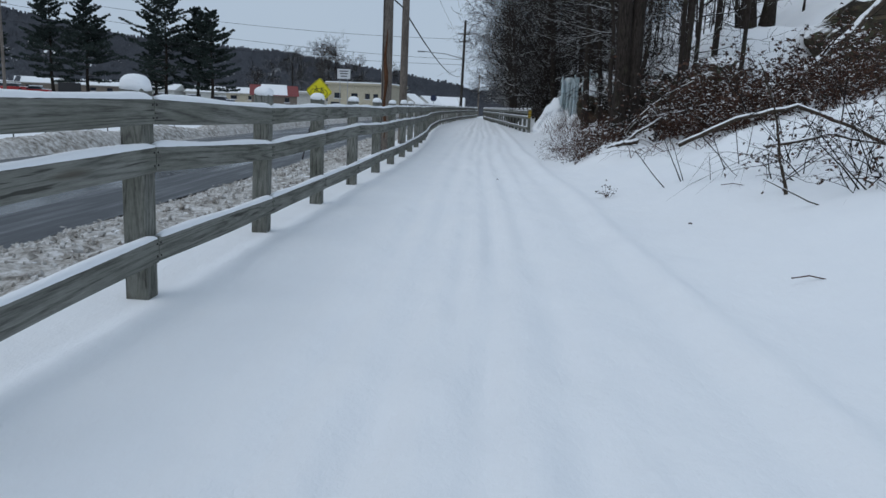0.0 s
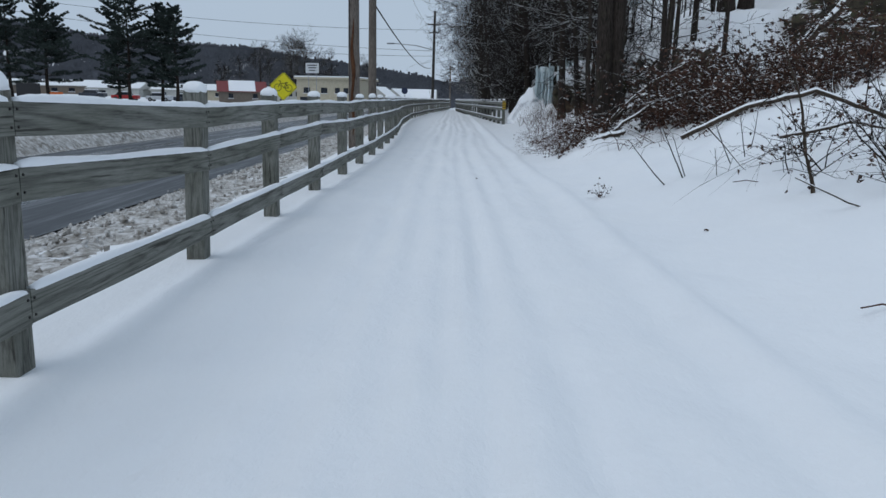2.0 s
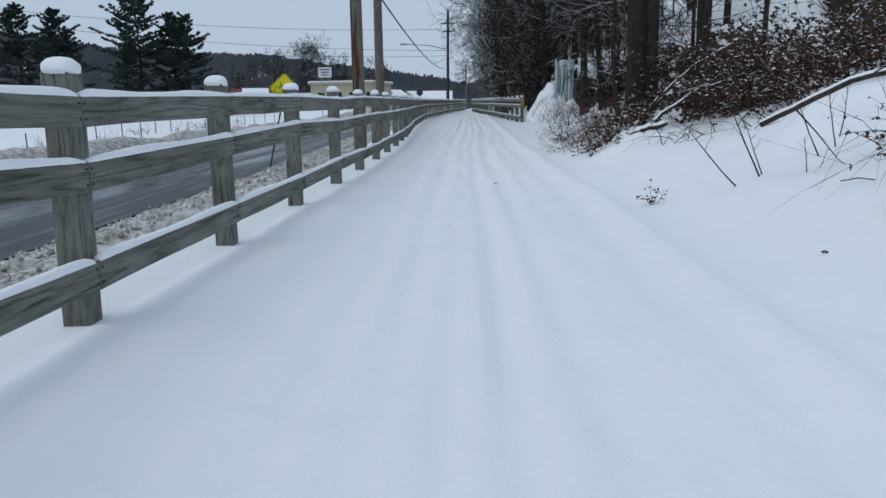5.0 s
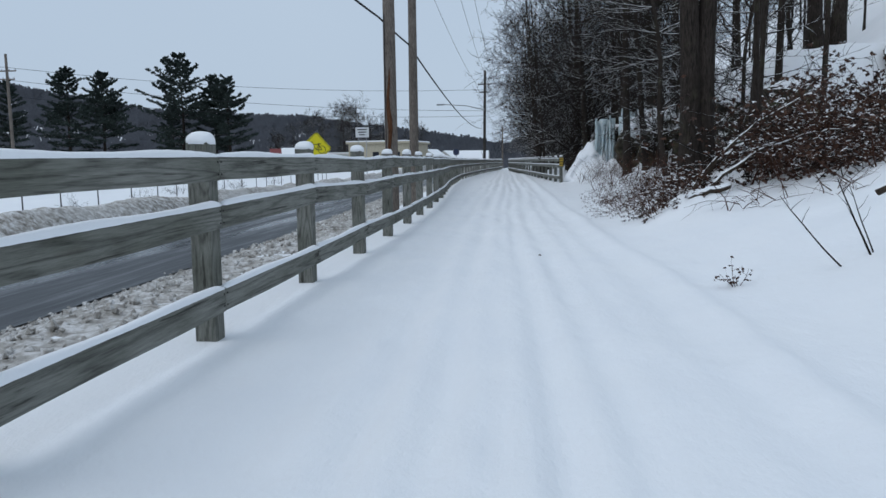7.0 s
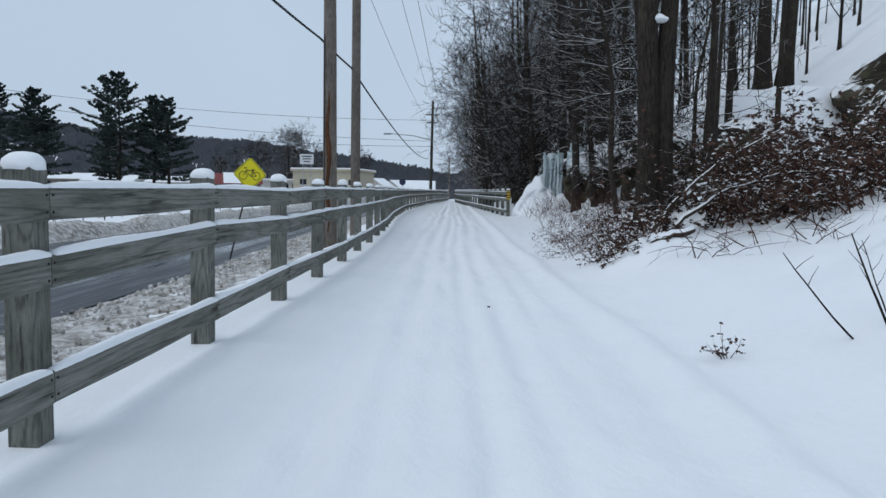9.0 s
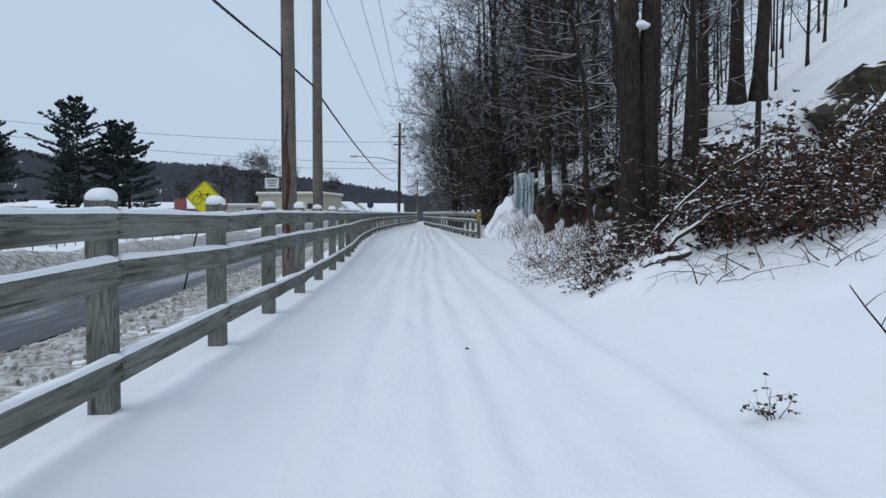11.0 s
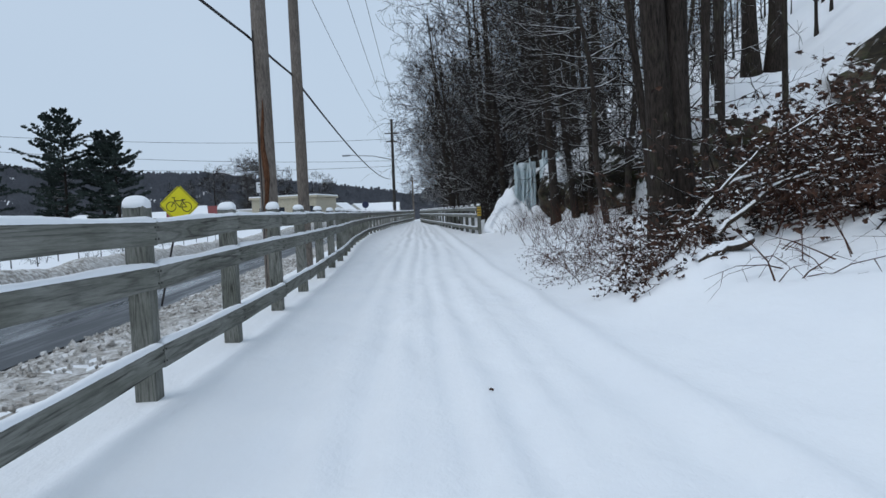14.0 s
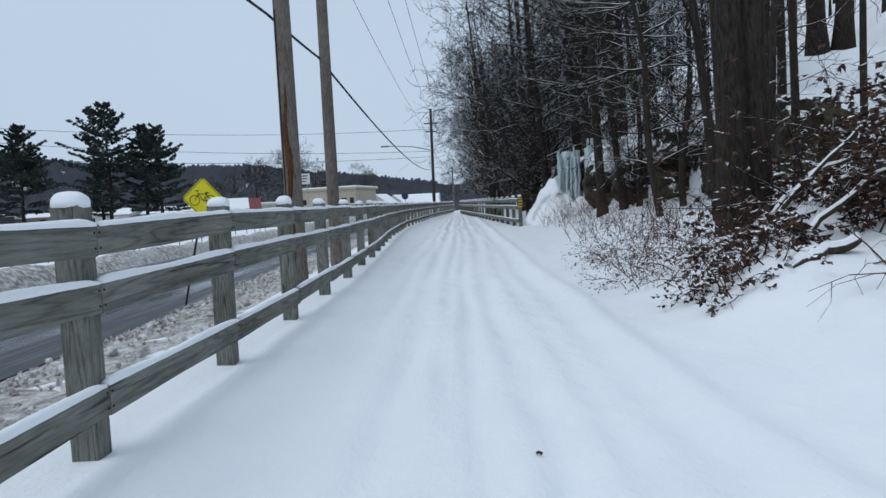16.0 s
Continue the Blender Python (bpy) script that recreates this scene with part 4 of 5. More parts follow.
def fallen(label, pts, rad, seed, twigs=6, twiglen=0.9, leaves=False, end=0.45):
    """A fallen limb with snow along its top."""
    r = random.Random(seed)
    e = thing("fallen_branch", label, "branch", "fallen branches", pts[0])
    o = Vector(pts[0])
    P = [Vector(p) - o for p in pts]
    fine = []
    for i in range(len(P) - 1):
        for k in range(5):
            fine.append(P[i].lerp(P[i + 1], k / 5) + Vector((r.uniform(-1, 1), r.uniform(-1, 1), r.uniform(-1, 1))) * rad * 0.35)
    fine.append(P[-1])
    n = len(fine) - 1
    radii = [rad * (1 - (1 - end) * i / n) for i in range(n + 1)]
    t = Tubes()
    t.tube(fine, radii, 10)
    t.make("limb", log_mat, e)
    t = Tubes()
    t.tube([p + Vector((0, 0, radii[i] * 0.7)) for i, p in enumerate(fine)], [max(q * 0.56 * (0.75 + 0.35 * r.random()), 0.004) for q in radii], 8)
    t.make("lying_snow", cap_mat, e, "white snow along the top")
    t, lv = Tubes(), Tubes()
    for _ in range(twigs):
        i = r.randrange(1, n)
        grow(t, fine[i], Vector((r.uniform(-1, 1), r.uniform(-1, 1), r.uniform(-0.3, 1))), twiglen * r.uniform(0.5, 1.2), radii[i] * 0.3, 1, r, 0.8, 0.0, 4, 0.2, (lv, 2, 0.1) if leaves else None, 4)
    if twigs:
        tagged(t.make("twig_spray", twig_mat, e), kind="stuff")
        if leaves:
            lv.make("foliage", brown_leaf_mat, e, smooth=False)
    return e


fallen("snow-covered forked branch leaning from the drift", [(3.30, 19.4, 0.15), (3.75, 19.5, 0.72), (4.15, 19.6, 1.18), (4.75, 19.9, 1.5), (5.7, 20.1, 1.72)], 0.065, 1, 8, 1.2, True)
fallen("snow-covered limb reaching up through beech leaves", [(3.35, 19.2, 0.3), (3.95, 19.0, 1.2), (4.7, 19.0, 1.9), (5.7, 18.9, 2.45)], 0.04, 2, 8, 1.1, True, 0.3)
fallen("long snow-covered fallen branch among brown leaves", [(4.6, 19.3, 0.75), (5.4, 19.0, 0.95), (7.0, 19.0, 1.35), (8.6, 18.6, 2.3)], 0.08, 3, 9, 1.3, True)
fallen("snow-covered branch in the brush", [(4.4, 19.0, 1.3), (5.2, 19.0, 1.55), (6.0, 19.0, 1.72), (7.2, 19.2, 1.8)], 0.035, 4, 8, 1.0, True, 0.4)
fallen("snow-laden forked limb lying on the drift", [(3.4, 18.2, gz(3.4, 18.2)), (3.9, 18.3, gz(3.9, 18.3) + 0.35), (4.6, 18.5, gz(4.6, 18.5) + 0.6), (5.6, 18.6, gz(5.6, 18.6) + 0.75)], 0.05, 15, 4, 0.7)
fallen("short broken log half buried in the snow", [(2.95, 16.9, gz(2.95, 16.9) - 0.02), (3.25, 17.0, gz(3.25, 17.0) + 0.03), (3.7, 17.2, gz(3.7, 17.2) + 0.12)], 0.06, 5, 0, end=0.9)
fallen("arched snow-covered branch over the bank", [(2.95, 10.6, 0.95), (3.6, 10.2, 1.36), (4.33, 10.0, 1.56), (4.9, 9.9, 1.38), (5.6, 9.8, 1.06), (6.6, 9.6, 0.9)], 0.034, 6, 9, 1.1, False, 0.8)
fallen("fallen branch end lying on the snow", [(4.0, 10.1, 1.0), (4.8, 10.0, 1.2), (5.6, 10.0, 1.1)], 0.03, 7, 3)
fallen("big leaning fallen trunk across the rocks", [(10.3, 26.6, 1.7), (10.9, 26.8, 2.5), (12.3, 27.2, 3.95), (13.9, 27.6, 5.7), (16.4, 28.4, 8.6)], 0.21, 8, 10, 2.6, False, 0.6)
fallen("dark bent branch poking from the snow", [(3.72, 8.5, 0.5), (3.6, 8.5, 0.9), (3.5, 8.5, 1.4), (3.22, 8.5, 2.05)], 0.024, 9, 12, 1.0, False, 0.3)
fallen("thin curved branch rising from the snow", [(4.05, 7.5, 0.1), (3.8, 7.5, 0.45), (3.5, 7.5, 0.56), (3.06, 7.5, 0.75)], 0.014, 10, 3, 0.4)
# weeds and saplings in the open snow
brush("dry_weed", "small dry weed with withered brown seed heads", "weed", 2.14, 11.4, 0.03, 0.03, 5, 0.30, 3, 76, stem_mat, 0.035, 1, "dry weeds", 0.004, 0.45, 3)
for (x, y, dx, dz, rad, sd) in ((2.98, 11.1, -0.6, 0.58, 0.010, 72), (3.2, 11.1, -0.34, 0.68, 0.011, 73), (3.24, 11.15, -0.2, 0.6, 0.008, 74), (3.5, 10.7, -0.06, 0.36, 0.006, 75), (3.95, 11.4, -0.35, 0.6, 0.009, 76), (4.2, 11.6, -0.1, 0.7, 0.008, 77), (4.4, 12.0, 0.2, 0.6, 0.008, 78)):
    r = random.Random(sd)
    z = gz(x, y)
    e = thing("bare_sapling", "thin dark leafless sapling leaning out of the snow", "sapling", "bare saplings", (x, y, z))
    t = Tubes()
    pts = wander(Vector((0, 0, -0.08)), Vector((dx, r.uniform(-0.1, 0.1), dz)), math.hypot(dx, dz) + 0.08, 6, 0.07, r)
    t.tube(pts, [rad * (1 - 0.6 * i / 6) for i in range(7)], 6)
    for i in (3, 4, 5):
        grow(t, pts[i], Vector((r.uniform(-1, 1), r.uniform(-1, 1), 1)), 0.16, rad * 0.4, 0, r)
    t.make("stem", twig_mat, e)
for (x, y, n, h, sd) in ((4.3, 7.7, 16, 1.1, 81), (4.9, 8.6, 14, 1.2, 82), (4.7, 11.0, 14, 1.0, 83), (4.2, 9.6, 8, 0.8, 84)):
    brush("dry_weed", "arching dry weeds with drooping withered leaves", "weed", x, y, 0.3, 0.3, n, h, 2, sd, twig_mat, 0.06, 1, "dry weeds", 0.008, 0.8, 3)
for (x, y, n, h, sd) in ((4.1, 16.4, 9, 1.0, 85), (5.0, 15.9, 9, 1.1, 86), (3.9, 17.0, 5, 0.5, 87), (3.6, 15.9, 8, 0.8, 88), (4.6, 15.0, 8, 0.9, 89)):
    brush("arching_bramble", "bare arching red bramble canes over snow", "bramble", x, y, 0.35, 0.3, n, h, 0, sd, stem_mat, 0.04, 1, "bramble canes", 0.0085, 1.0, 3)
for k in range(30):
    x, y = (wr.uniform(7, 14), wr.uniform(18, 31)) if k % 2 else (wr.uniform(5.2, 9), wr.uniform(9.5, 17))
    brush("dry_weed", "sparse dry weeds poking through the hillside snow", "weed", x, y, 0.5, 0.5, 7, 0.7, 1, 800 + k, twig_mat, 0.05, 1, "dry weeds", 0.009, 0.6, 3)
for (x, y, L, sd) in ((2.72, 5.3, 0.35, 91), (0.42, 14.05, 0.03, 92), (2.55, 8.2, 0.04, 93), (3.5, 9.6, 0.4, 94)):
    r = random.Random(sd)
    t = Tubes()
    z = gz(x, y)
    t.tube([Vector((-L / 2, 0, 0.012)), Vector((-L * 0.1, 0.05 * L, 0.035 if L > 0.1 else 0.02)), Vector((L / 2, -0.15 * L, 0.01))], [0.006 if L > 0.1 else 0.009] * 3, 5)
    ob = t.make("fallen_twig", stem_mat)
    ob.location = (x, y, z)
    tagged(ob, "small dark twig lying on the snow", "twig", "fallen twigs")


# ---------------------------------------------------------------- rocks and ice
def rock(x, y, z, sx, sy, sz, seed, label, turn=0, blocky=2.2):
    if z is None:
        z = gz(x, y) + 0.35 * sz
    bm = bmesh.new()
    bmesh.ops.create_icosphere(bm, subdivisions=5, radius=1)
    off = Vector((seed * 3.7, seed * 1.3, seed))
    for v in bm.verts:
        c = v.co
        k = (abs(c.x) ** blocky + abs(c.y) ** blocky + abs(c.z) ** blocky) ** (-1 / blocky)
        c = c * (k ** 0.75)
        lay = 0.045 * math.sin(c.z * 7 + 2 * noise.noise(c * 1.3 + off))
        w = Vector(noise.noise_vector(c * 1.1 + off)) * 0.30 + Vector(noise.noise_vector(c * 3.0 + off)) * 0.13 + Vector(noise.noise_vector(c * 8 + off)) * 0.04
        v.co = Vector(((c.x * (1 + lay) + w.x) * sx, (c.y * (1 + lay) + w.y) * sy, (c.z + w.z) * sz))
    ob = part("rock_outcrop", bm, rock_mat)
    ob.location, ob.rotation_euler = (x, y, z), (0, 0, radians(turn))
    tagged(ob, label, "rock", "hillside rocks")


rock(17.6, 33.4, 4.1, 3.3, 1.5, 2.5, 1, "mossy brown rock outcrop under thick snow", 6, 4)
rock(14.6, 32.6, 2.5, 1.5, 0.9, 1.0, 2, "dark low rock ledge in the snow", 5, 4)
rock(22.6, 32.6, 5.0, 3.0, 1.8, 3.0, 4, "mossy rock outcrop on the slope", 12, 4)
rock(11.6, 33.8, 2.5, 1.4, 0.8, 0.7, 7, "dark low rock ledge in the snow", -6, 4)
rock(7.2, 26.5, gz(7.2, 26.5), 1.1, 0.7, 0.5, 6, "dark rock behind the twin tree", 0, 4)
for k, yy in enumerate((30.5, 33.5, 36.5, 39.5, 42.5, 45.5, 48.5, 52)):
    rock(float(cliff_x(yy)) + 0.75, yy, gz(float(cliff_x(yy)) - 0.6, yy) + 1.15, 0.95, 2.0, 1.25, 10 + k, "dark shaded rock ledge under snow", -18, 5)


def ice_fall(x, y, zb, h, w, seed, label):
    """Frozen seep: many fused icicle columns."""
    r = random.Random(seed)
    e = thing("ice_column", label, "ice", "frozen seeps", (x, y, zb))
    t = Tubes()
    for k in range(17):
        big = k < 5
        dx = ((k + 0.5) / 5 - 0.5) * w * 0.85 if big else r.uniform(-0.55, 0.55) * w
        dy = 0.1 if big else r.uniform(-0.2, -0.02)
        top = h * (r.uniform(0.82, 1.02) if big else r.uniform(0.7, 1.02))
        bot = -0.4 if big else r.choice((-0.3, r.uniform(0, h * 0.6)))
        n = 12
        pts = [Vector((dx + 0.03 * r.uniform(-1, 1), dy + 0.03 * r.uniform(-1, 1), bot + (top - bot) * i / n)) for i in range(n + 1)]
        rad = w * (r.uniform(0.15, 0.2) if big else r.uniform(0.035, 0.08))
        t.tube(pts, [rad * (1.2 - 0.3 * i / n) * (1 + r.uniform(-0.08, 0.08)) * (0.25 if (i == 0 and bot > 0) else 1) for i in range(n + 1)], 10)
    t.make("ice_mass", ice_mat, e)
    return e


ice_fall(5.05, 43.5, 0.75, 2.75, 1.0, 3, "tall blue-grey frozen ice column on the ledge")
ice_fall(6.05, 42.8, 1.1, 2.6, 0.8, 4, "pale frozen icicle curtain on the ledge")
ice_fall(7.3, 39.6, 1.3, 1.6, 0.6, 5, "small hanging icicles under the ledge")
for (x, y, sx, sy, sz, sd) in ((4.3, 44.3, 1.05, 1.6, 1.75, 1), (5.5, 42.3, 1.1, 0.9, 0.9, 2), (6.9, 40.4, 1.3, 1.1, 0.8, 3)):
    bm = bmesh.new()
    bmesh.ops.create_icosphere(bm, subdivisions=5, radius=1)
    for v in bm.verts:
        c = v.co + 0.3 * Vector(noise.noise_vector(v.co * 1.3 + Vector((sd, 0, 0)))) + 0.2 * Vector(noise.noise_vector(v.co * 3.7 + Vector((0, sd, 0))))
        wide = 1.15 - 0.4 * max(c.z, 0)
        v.co = Vector((c.x * sx * wide + 0.35 * max(c.z, 0) * sx, c.y * sy * wide, c.z * sz))
    ob = part("snow_drift", bm, snow_mat, smooth=True)
    ob.location = (x, y, gz(x, y) - 0.15)
    tagged(ob, "uneven snow drift heaped below the ice", "snow drift", "drifts")


# ---------------------------------------------------------------- far side of the road
def pine(x, y, h, seed, spread=0.24, bare=0.2):
    """A conifer: whorls of boughs in tiers, shorter towards the top, with gaps between."""
    r = random.Random(seed)
    zb = gz(x, y)
    e = thing("pine_tree", "tall dark green pine with snow-dusted boughs", "pine tree", "pines beyond the road", (x, y, zb))
    t = Tubes()
    pts = [Vector((0.12 * math.sin(i * 0.8 + seed), 0.1 * math.cos(i + seed), -0.3 + (h + 0.3) * i / 12)) for i in range(13)]
    t.tube(pts, [0.28 * (1 - 0.93 * i / 12) for i in range(13)], 8)
    t.make("trunk", bark_mat, e)
    br, nd = Tubes(), Tubes()
    z = h * bare
    while z < h * 0.99:
        u = (z / h - bare) / (1 - bare)
        prof = min(1.0, 0.55 + u * 2.2) * (1 - u) ** 0.7 + 0.02
        turn = r.uniform(0, 6.28)
        for k in range(r.randrange(5, 8)):
            if r.random() < 0.22:
                continue
            a = turn + 6.28 * k / 6 + r.uniform(-0.4, 0.4)
            L = h * spread * 1.35 * prof * r.uniform(0.5, 1.3) + 0.3
            bp = wander(Vector((0, 0, z + r.uniform(-0.15, 0.15))), Vector((math.cos(a), math.sin(a), -0.05 + 0.55 * u)), L, 5, 0.08, r, 0.05)
            br.tube(bp, [0.05 * (1 - 0.8 * i / 5) * (1.1 - u) + 0.008 for i in range(6)], 4, False)
            d = (bp[-1] - bp[0]).normalized()
            side = d.cross(Vector((0, 0, 1)))
            for _ in range(int(7 + L * 11)):
                v = r.uniform(0.22, 1.02)
                i = min(int(v * 5), 4)
                w = 0.32 * L * (1.1 - v) * v * 2.2
                c = bp[i].lerp(bp[i + 1], min(v * 5 - i, 1)) + side * r.uniform(-w, w) + Vector((0, 0, r.gauss(0.03, 0.06)))
                for _ in range(4):
                    nd.leaf(c, d * 0.6 + Vector((r.uniform(-1, 1), r.uniform(-1, 1), r.uniform(-0.15, 0.7))), r.uniform(0.2, 0.4), 0.2, r)
        z += h * r.uniform(0.04, 0.07) * (1.1 - 0.45 * u)
    br.make("bough_frame", twig_mat, e)
    nd.make("foliage", needle_mat, e, smooth=False)


for (x, y, h, s, sp) in ((-65.5, 112, 15.3, 1, 0.27), (-57.8, 108, 14.0, 2, 0.33), (-46.9, 110, 17.1, 3, 0.34), (-43.3, 113, 14.2, 4, 0.24), (-39.7, 109, 13.9, 5, 0.27), (-53.0, 120, 10.5, 6, 0.2), (-79, 118, 14, 7, 0.22)):
    pine(x, y, h, s, sp)
for k in range(13):
    x, y = -36 + k * 2.3 + wr.uniform(-1, 1), wr.uniform(150, 185)
    bare_tree(x - 12, y, wr.uniform(6, 11), wr.uniform(0.1, 0.18), "distant bare deciduous tree beyond the houses", 600 + k, (0, 0), 1, 24, 0.22, 2, 0.36, 5, "distant bare trees", twig=1.5, thick=0.022)
for k, (x, y, h) in enumerate(((-31.5, 160, 12.5), (-34.8, 163, 12), (-42, 165, 11))):
    bare_tree(x, y, h, 0.2, "broad distant bare tree against the sky", 640 + k, (0, 0), 1, 30, 0.3, 2, 0.42, 6, "distant bare trees", twig=1.3, thick=0.022)


def build_far_woods():
    """Leafless woods on the far hills, their bark colour paled by painted haze."""
    v, f = [], []
    r = random.Random(11)
    spots = []
    for _ in range(7500):
        spots.append((r.uniform(-620, 190), r.uniform(345, 580), 6.5))
    for _ in range(1900):
        spots.append((r.uniform(-210, -22), r.uniform(185, 260), 5.0))
    for _ in range(500):
        spots.append((r.uniform(-24, 14), r.uniform(230, 330), 3.5))
    for _ in range(900):
        spots.append((r.uniform(-230, -95), r.uniform(60, 190), 6.5))
    P = np.array(spots)
    Z = ground_z(P[:, 0], P[:, 1])
    for (x, y, hh), z in zip(spots, Z):
        h = hh * r.uniform(0.6, 1.25)
        for _ in range(1):
            a = r.uniform(-0.6, 0.6)
            w = h * r.uniform(0.55, 0.9)
            c, s = math.cos(a) * w, math.sin(a) * w
            b = len(v)
            k = r.uniform(0.35, 0.6)
            for e in range(6):
                q = (e - 2.5) / 2.5
                b = len(v)
                hh_ = h * (1 - 0.45 * abs(q) ** 1.6) * r.uniform(0.8, 1.05)
                v += [(x + c * q * 0.5 - 0.3, y + s * q * 0.15, z - 1), (x + c * q * 0.5 + 0.3, y + s * q * 0.15, z - 1), (x + c * (q * 0.8 + 0.16), y + s * q * 0.8, z + hh_ * 0.62), (x + c * (q * 0.95 + 0.12), y + s * q, z + hh_ * 0.93), (x + c * (q * 0.95 - 0.12), y + s * q, z + hh_ * 0.96), (x + c * (q * 0.8 - 0.16), y + s * q * 0.8, z + hh_ * 0.62)]
                f.append((b, b + 1, b + 2, b + 3, b + 4, b + 5))
    ob = obj("far_woods", v, f, hazed_wood_mat)
    tagged(ob, "leafless woods covering the far hills, distance haze painted in as blue-grey", "woods", kind="stuff")


build_far_woods()


def house(name, label, x, y, sx, sy, h, wall, roof_h, turn, windows, roof_mat=None, door=None, flat=False):
    """A far house: walls, roof with snow, windows with frames."""
    zb = gz(x, y)
    e = thing(name, label, "building", "buildings beyond the road", (x, y, zb))
    e.rotation_euler = (0, 0, radians(turn))
    part("wall", box_bm(sx, sy, h + 1.5, (0, 0, (h - 1.5) / 2), 0.02), wall, e)
    if flat:
        part("roof", box_bm(sx + 0.8, sy + 0.8, 0.35, (0, 0, h + 0.16), 0.05), wall, e)
        part("roof_snow", box_bm(sx + 0.7, sy + 0.7, 0.22, (0, 0, h + 0.44), 0.08, segs=2), cap_mat, e, "white snow on the roof")
    else:
        for nm, lift, mt, grow_ in (("roof", 0.0, roof_mat or redroof_mat, 0.35), ("roof_snow", 0.14, cap_mat, 0.2)):
            b = bmesh.new()
            X, Y = sx / 2 + grow_, sy / 2 + grow_
            o = [b.verts.new(p) for p in ((-X, -Y, h + lift), (X, -Y, h + lift), (X, Y, h + lift), (-X, Y, h + lift), (-X, 0, h + roof_h + lift), (X, 0, h + roof_h + lift))]
            for q in ((0, 1, 5, 4), (3, 4, 5, 2), (0, 4, 3), (1, 2, 5), (0, 3, 2, 1)):
                b.faces.new([o[i] for i in q])
            if nm == "roof_snow" and roof_mat is redroof_mat:
                for q in o:
                    q.co.x *= 0.55
            part(nm, b, mt, e)
    for (wx, wz, ww, wh) in windows:
        w = part("window", box_bm(ww, 0.1, wh, (wx, -sy / 2 - 0.02, wz), 0.01), glass_mat, e)
        part("window_frame", box_bm(ww + 0.24, 0.08, 0.12, (wx, -sy / 2 - 0.06, wz - wh / 2 - 0.05), 0.01), white_mat, w)
    if door:
        part("door", box_bm(door[1], 0.1, door[2], (door[0], -sy / 2 - 0.03, door[2] / 2 + door[3]), 0.01), reddoor_mat, e)
    return e


house("flat_roofed_building", "beige two-storey flat-roofed building with snowy eaves", -22.3, 146, 11.5, 14, 4.3, beige_mat, 0, -8, [(-3.8, 2.3, 1.2, 1.0), (-0.5, 2.3, 1.2, 1.0), (2.0, 2.3, 0.9, 1.0), (3.6, 2.3, 0.9, 1.0), (5.0, 2.3, 0.7, 1.0), (-4.2, 0.6, 1.8, 1.0)], flat=True)
house("low_building", "long low pale building with snow-covered flat roof", -34, 150, 13, 8, 2.3, pale_mat, 0, -4, [(2.5, 1.5, 1.4, 0.9), (4.6, 1.5, 1.4, 0.9)], flat=True, door=(-3.5, 1.8, 1.9, 0.2))
house("red_roofed_house", "small tan house with snow-dusted red roof", -38.6, 138, 8.0, 6, 1.7, tan_mat, 1.9, 18, [(-2, 1.0, 0.8, 0.8), (2.2, 1.0, 0.8, 0.8)], redroof_mat)
for k, (x, y, sx, tr) in enumerate(((-16.0, 165, 5, 70), (-12.5, 172, 5, 60), (-9.0, 175, 6, 10), (-6.5, 182, 4, 0))):
    house("snowy_roofed_house", "distant house under a white snow-covered roof", x, y, sx, 6, 1.0, pale_mat, 2.2, tr, [(-1, 0.5, 0.6, 0.5)], pale_mat)
for k, (x, y, sx) in enumerate(((-66, 150, 10), (-78, 155, 12), (-55, 152, 9), (-92, 150, 12), (-47, 150, 7))):
    house("low_building", "distant low shed with a white snow roof", x, y, sx, 7, 1.6, (pale_mat, tan_mat, pale_mat, tan_mat, beige_mat)[k], 1.2, 0, [(-2, 0.9, 1.2, 0.7), (1.5, 0.9, 1.2, 0.7)], pale_mat)


def car(x, y, turn, paint, label):
    e = thing("parked_car", label, "car", "parked cars", (x, y, gz(x, y)))
    e.rotation_euler = (0, 0, radians(turn))
    b = box_bm(4.3, 1.75, 0.62, (0, 0, 0.62), 0.14, segs=2)
    part("body", b, paint, e)
    b = bmesh.new()
    o = [b.verts.new(p) for p in ((-1.5, -0.8, 0.9), (1.2, -0.8, 0.9), (1.2, 0.8, 0.9), (-1.5, 0.8, 0.9), (-1.0, -0.62, 1.42), (0.6, -0.62, 1.42), (0.6, 0.62, 1.42), (-1.0, 0.62, 1.42))]
    for q in ((0, 1, 5, 4), (1, 2, 6, 5), (2, 3, 7, 6), (3, 0, 4, 7), (4, 5, 6, 7)):
        b.faces.new([o[i] for i in q])
    part("cabin", b, glass_mat, e, "dark glass cabin")
    part("roof_snow", box_bm(1.75, 1.3, 0.16, (-0.2, 0, 1.48), 0.06, segs=2), cap_mat, e, "white snow on the roof")
    part("bonnet_snow", box_bm(1.0, 1.5, 0.1, (1.62, 0, 0.96), 0.04, segs=2), cap_mat, e, "white snow on the bonnet")
    for wx in (-1.35, 1.35):
        for wy in (-0.82, 0.82):
            bm = bmesh.new()
            bmesh.ops.create_cone(bm, cap_ends=True, segments=14, radius1=0.33, radius2=0.33, depth=0.22, matrix=pose(wx, wy, 0.33, 90, 0, 0))
            w = part("wheel", bm, tyre_mat, e)
            bm = bmesh.new()
            bmesh.ops.create_cone(bm, cap_ends=True, segments=10, radius1=0.2, radius2=0.16, depth=0.25, matrix=pose(wx, wy, 0.33, 90, 0, 0))
            part("rim", bm, steel_mat, w)


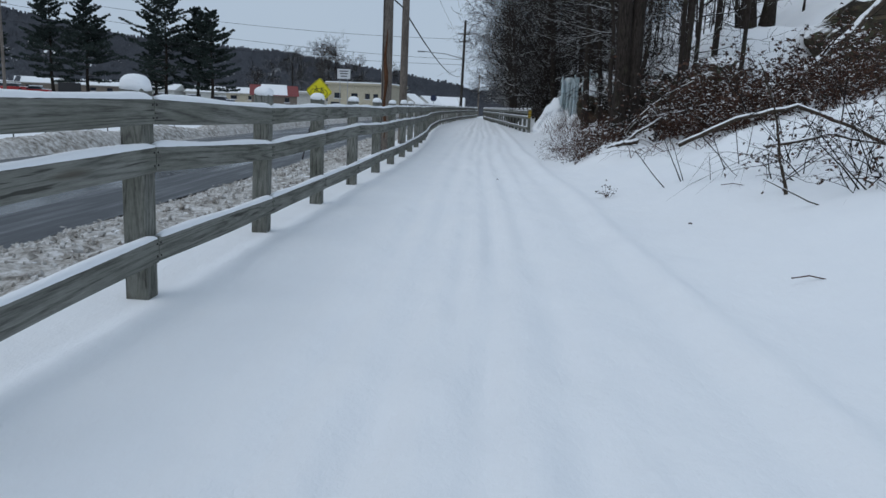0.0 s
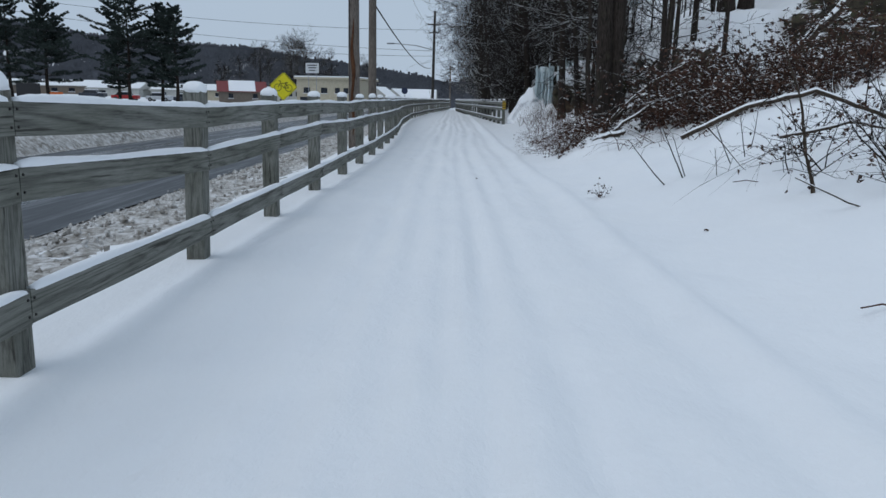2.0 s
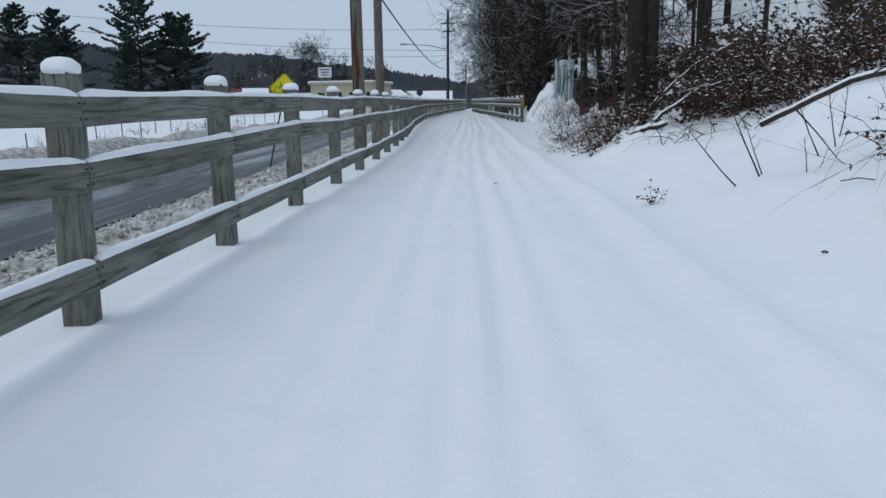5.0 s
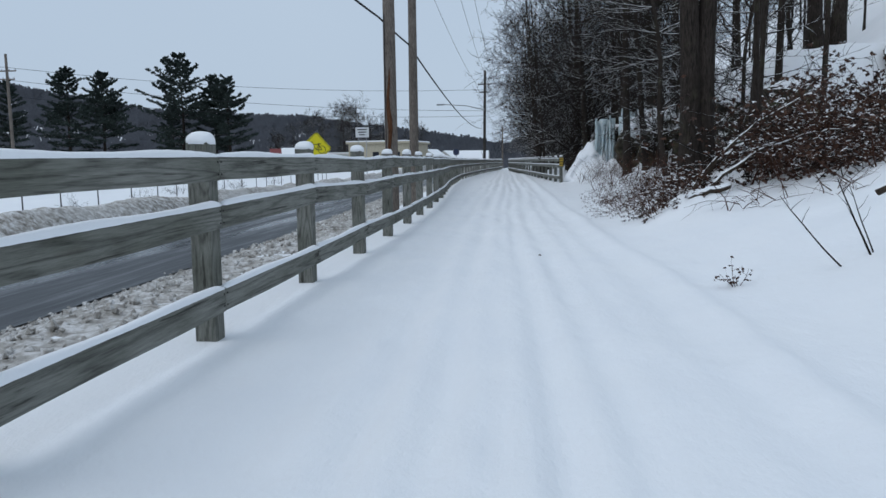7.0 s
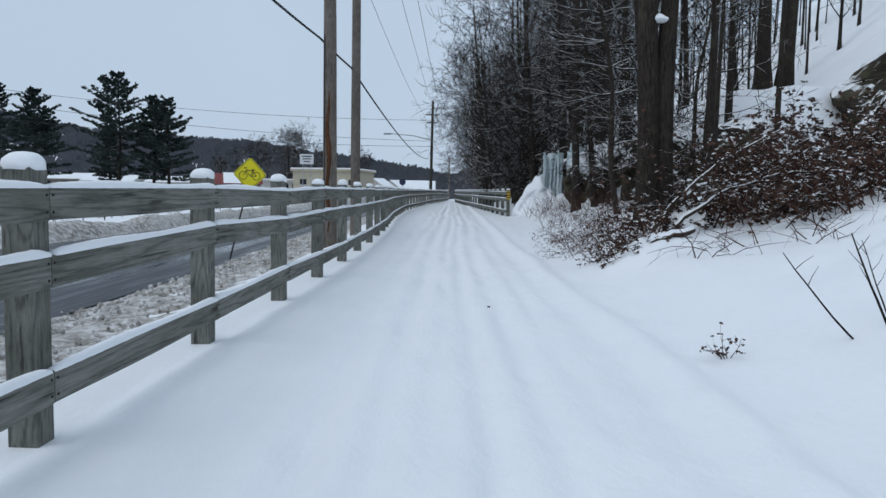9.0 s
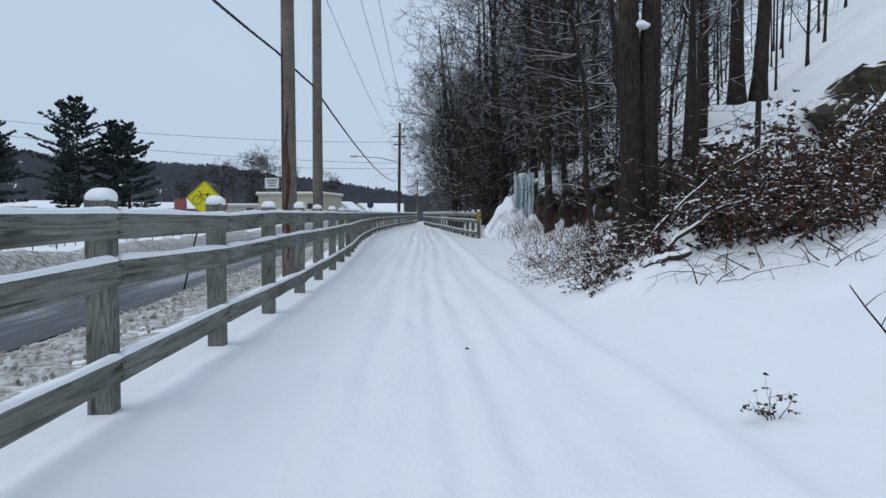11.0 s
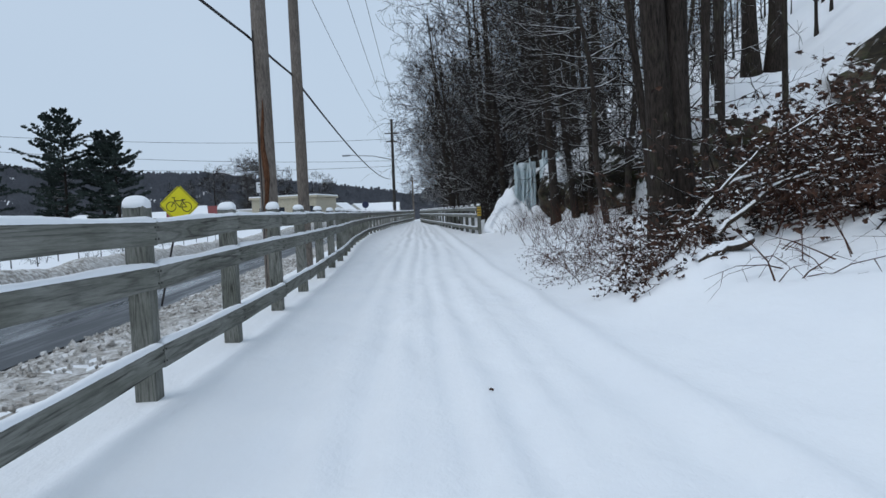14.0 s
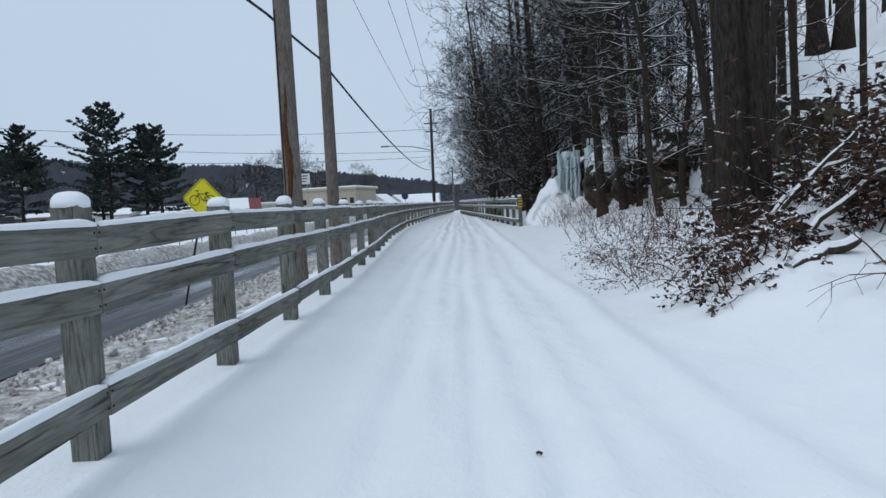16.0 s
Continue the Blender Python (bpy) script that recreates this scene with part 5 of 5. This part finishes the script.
for (x, y, tr, m, lab) in ((-74, 122, 5, car_red_mat, "red parked car topped with snow"), (-79, 124, 0, car_red_mat, "red parked car topped with snow"), (-62, 130, 0, car_dark_mat, "dark parked car topped with snow"), (-50.5, 130, 0, car_white_mat, "white parked car under snow"),
                           (-55.5, 128, 0, car_red_mat, "red parked car topped with snow"), (-83, 126, 10, car_dark_mat, "dark parked car topped with snow"), (-45, 128, 0, car_dark_mat, "dark parked car topped with snow")):
    car(x, y, tr, m, lab)
# white roadside notice and route marker
sg = thing("roadside_notice", "white rectangular notice board on a thin post", "sign", "", (-18.2, 98, gz(-18.2, 98)))
part("board", box_bm(1.7, 0.06, 1.25, (0, 0, 5.0 - gz(-18.2, 98)), 0.02), white_mat, sg)
for k in range(3):
    part("lettering", box_bm(1.2 - 0.2 * k, 0.01, 0.12, (0, -0.04, 5.35 - 0.32 * k - gz(-18.2, 98)), 0), black_mat, sg, "unreadable dark line of writing")
for dx in (-0.5, 0.5):
    t = Tubes()
    t.tube([Vector((dx, 0.05, -0.3)), Vector((dx, 0.05, 5.2 - gz(-18.2, 98)))], [0.05, 0.05], 6)
    t.make("post", steel_mat, sg)
sg = thing("route_marker", "small dark blue round route marker sign", "sign", "", (-7.8, 120, gz(-7.8, 120)))
bm = bmesh.new()
bmesh.ops.create_cone(bm, cap_ends=True, segments=20, radius1=0.5, radius2=0.5, depth=0.05, matrix=pose(0, 0, 2.6 - gz(-7.8, 120), 90, 0, 0))
part("disc", bm, make_plain("marker_blue", (0.03, 0.04, 0.09), 0.5), sg)
t = Tubes()
t.tube([Vector((0, 0.06, -0.3)), Vector((0, 0.06, 2.8 - gz(-7.8, 120)))], [0.05, 0.05], 6)
t.make("post", steel_mat, sg)
# thin wire fence and scrub along the far side of the road
fe = thing("wire_fence", "thin dark wire fence standing in snow beyond the road", "fence", "", (-22, 20, 0))
for k in range(24):
    y = 24 + k * 3.0
    x = -21.5 + 0.3 * math.sin(k)
    t = Tubes()
    t.tube([Vector((x + 22, y - 20, gz(x, y) - 0.3)), Vector((x + 22, y - 20, gz(x, y) + 0.95))], [0.035, 0.03], 5)
    t.make("post", rust_mat, fe)
for k in range(9):
    x, y = -20 - wr.uniform(0, 5), 26 + k * 6.5 + wr.uniform(-1, 1)
    brush("dry_scrub", "dark leafless scrub poking from the far snow", "bush", x, y, 0.5, 0.6, 12, 0.9, 0, 700 + k, twig_mat, 0.05, 1, "far roadside scrub", 0.014, 0.6, 3)
bd = thing("dark_board", "dark rectangular board standing in the snow", "board", "", (-58.4, 104, gz(-58.4, 104)))
part("panel", box_bm(3.3, 0.15, 2.2, (0, 0, 1.5), 0.03), black_mat, bd)
for dx in (-1.2, 1.2):
    part("leg", box_bm(0.12, 0.12, 1.2, (dx, 0.14, 0.3), 0.01), rust_mat, bd)
ob = thing("orange_barrier", "bright orange barrier beside parked cars", "barrier", "", (-55.6, 106, gz(-55.6, 106)))
part("panel", box_bm(1.8, 0.12, 0.6, (0, 0, 1.0), 0.03), orange_mat, ob)
for dx in (-0.7, 0.7):
    part("leg", box_bm(0.1, 0.3, 0.9, (dx, 0, 0.4), 0.01), white_mat, ob)
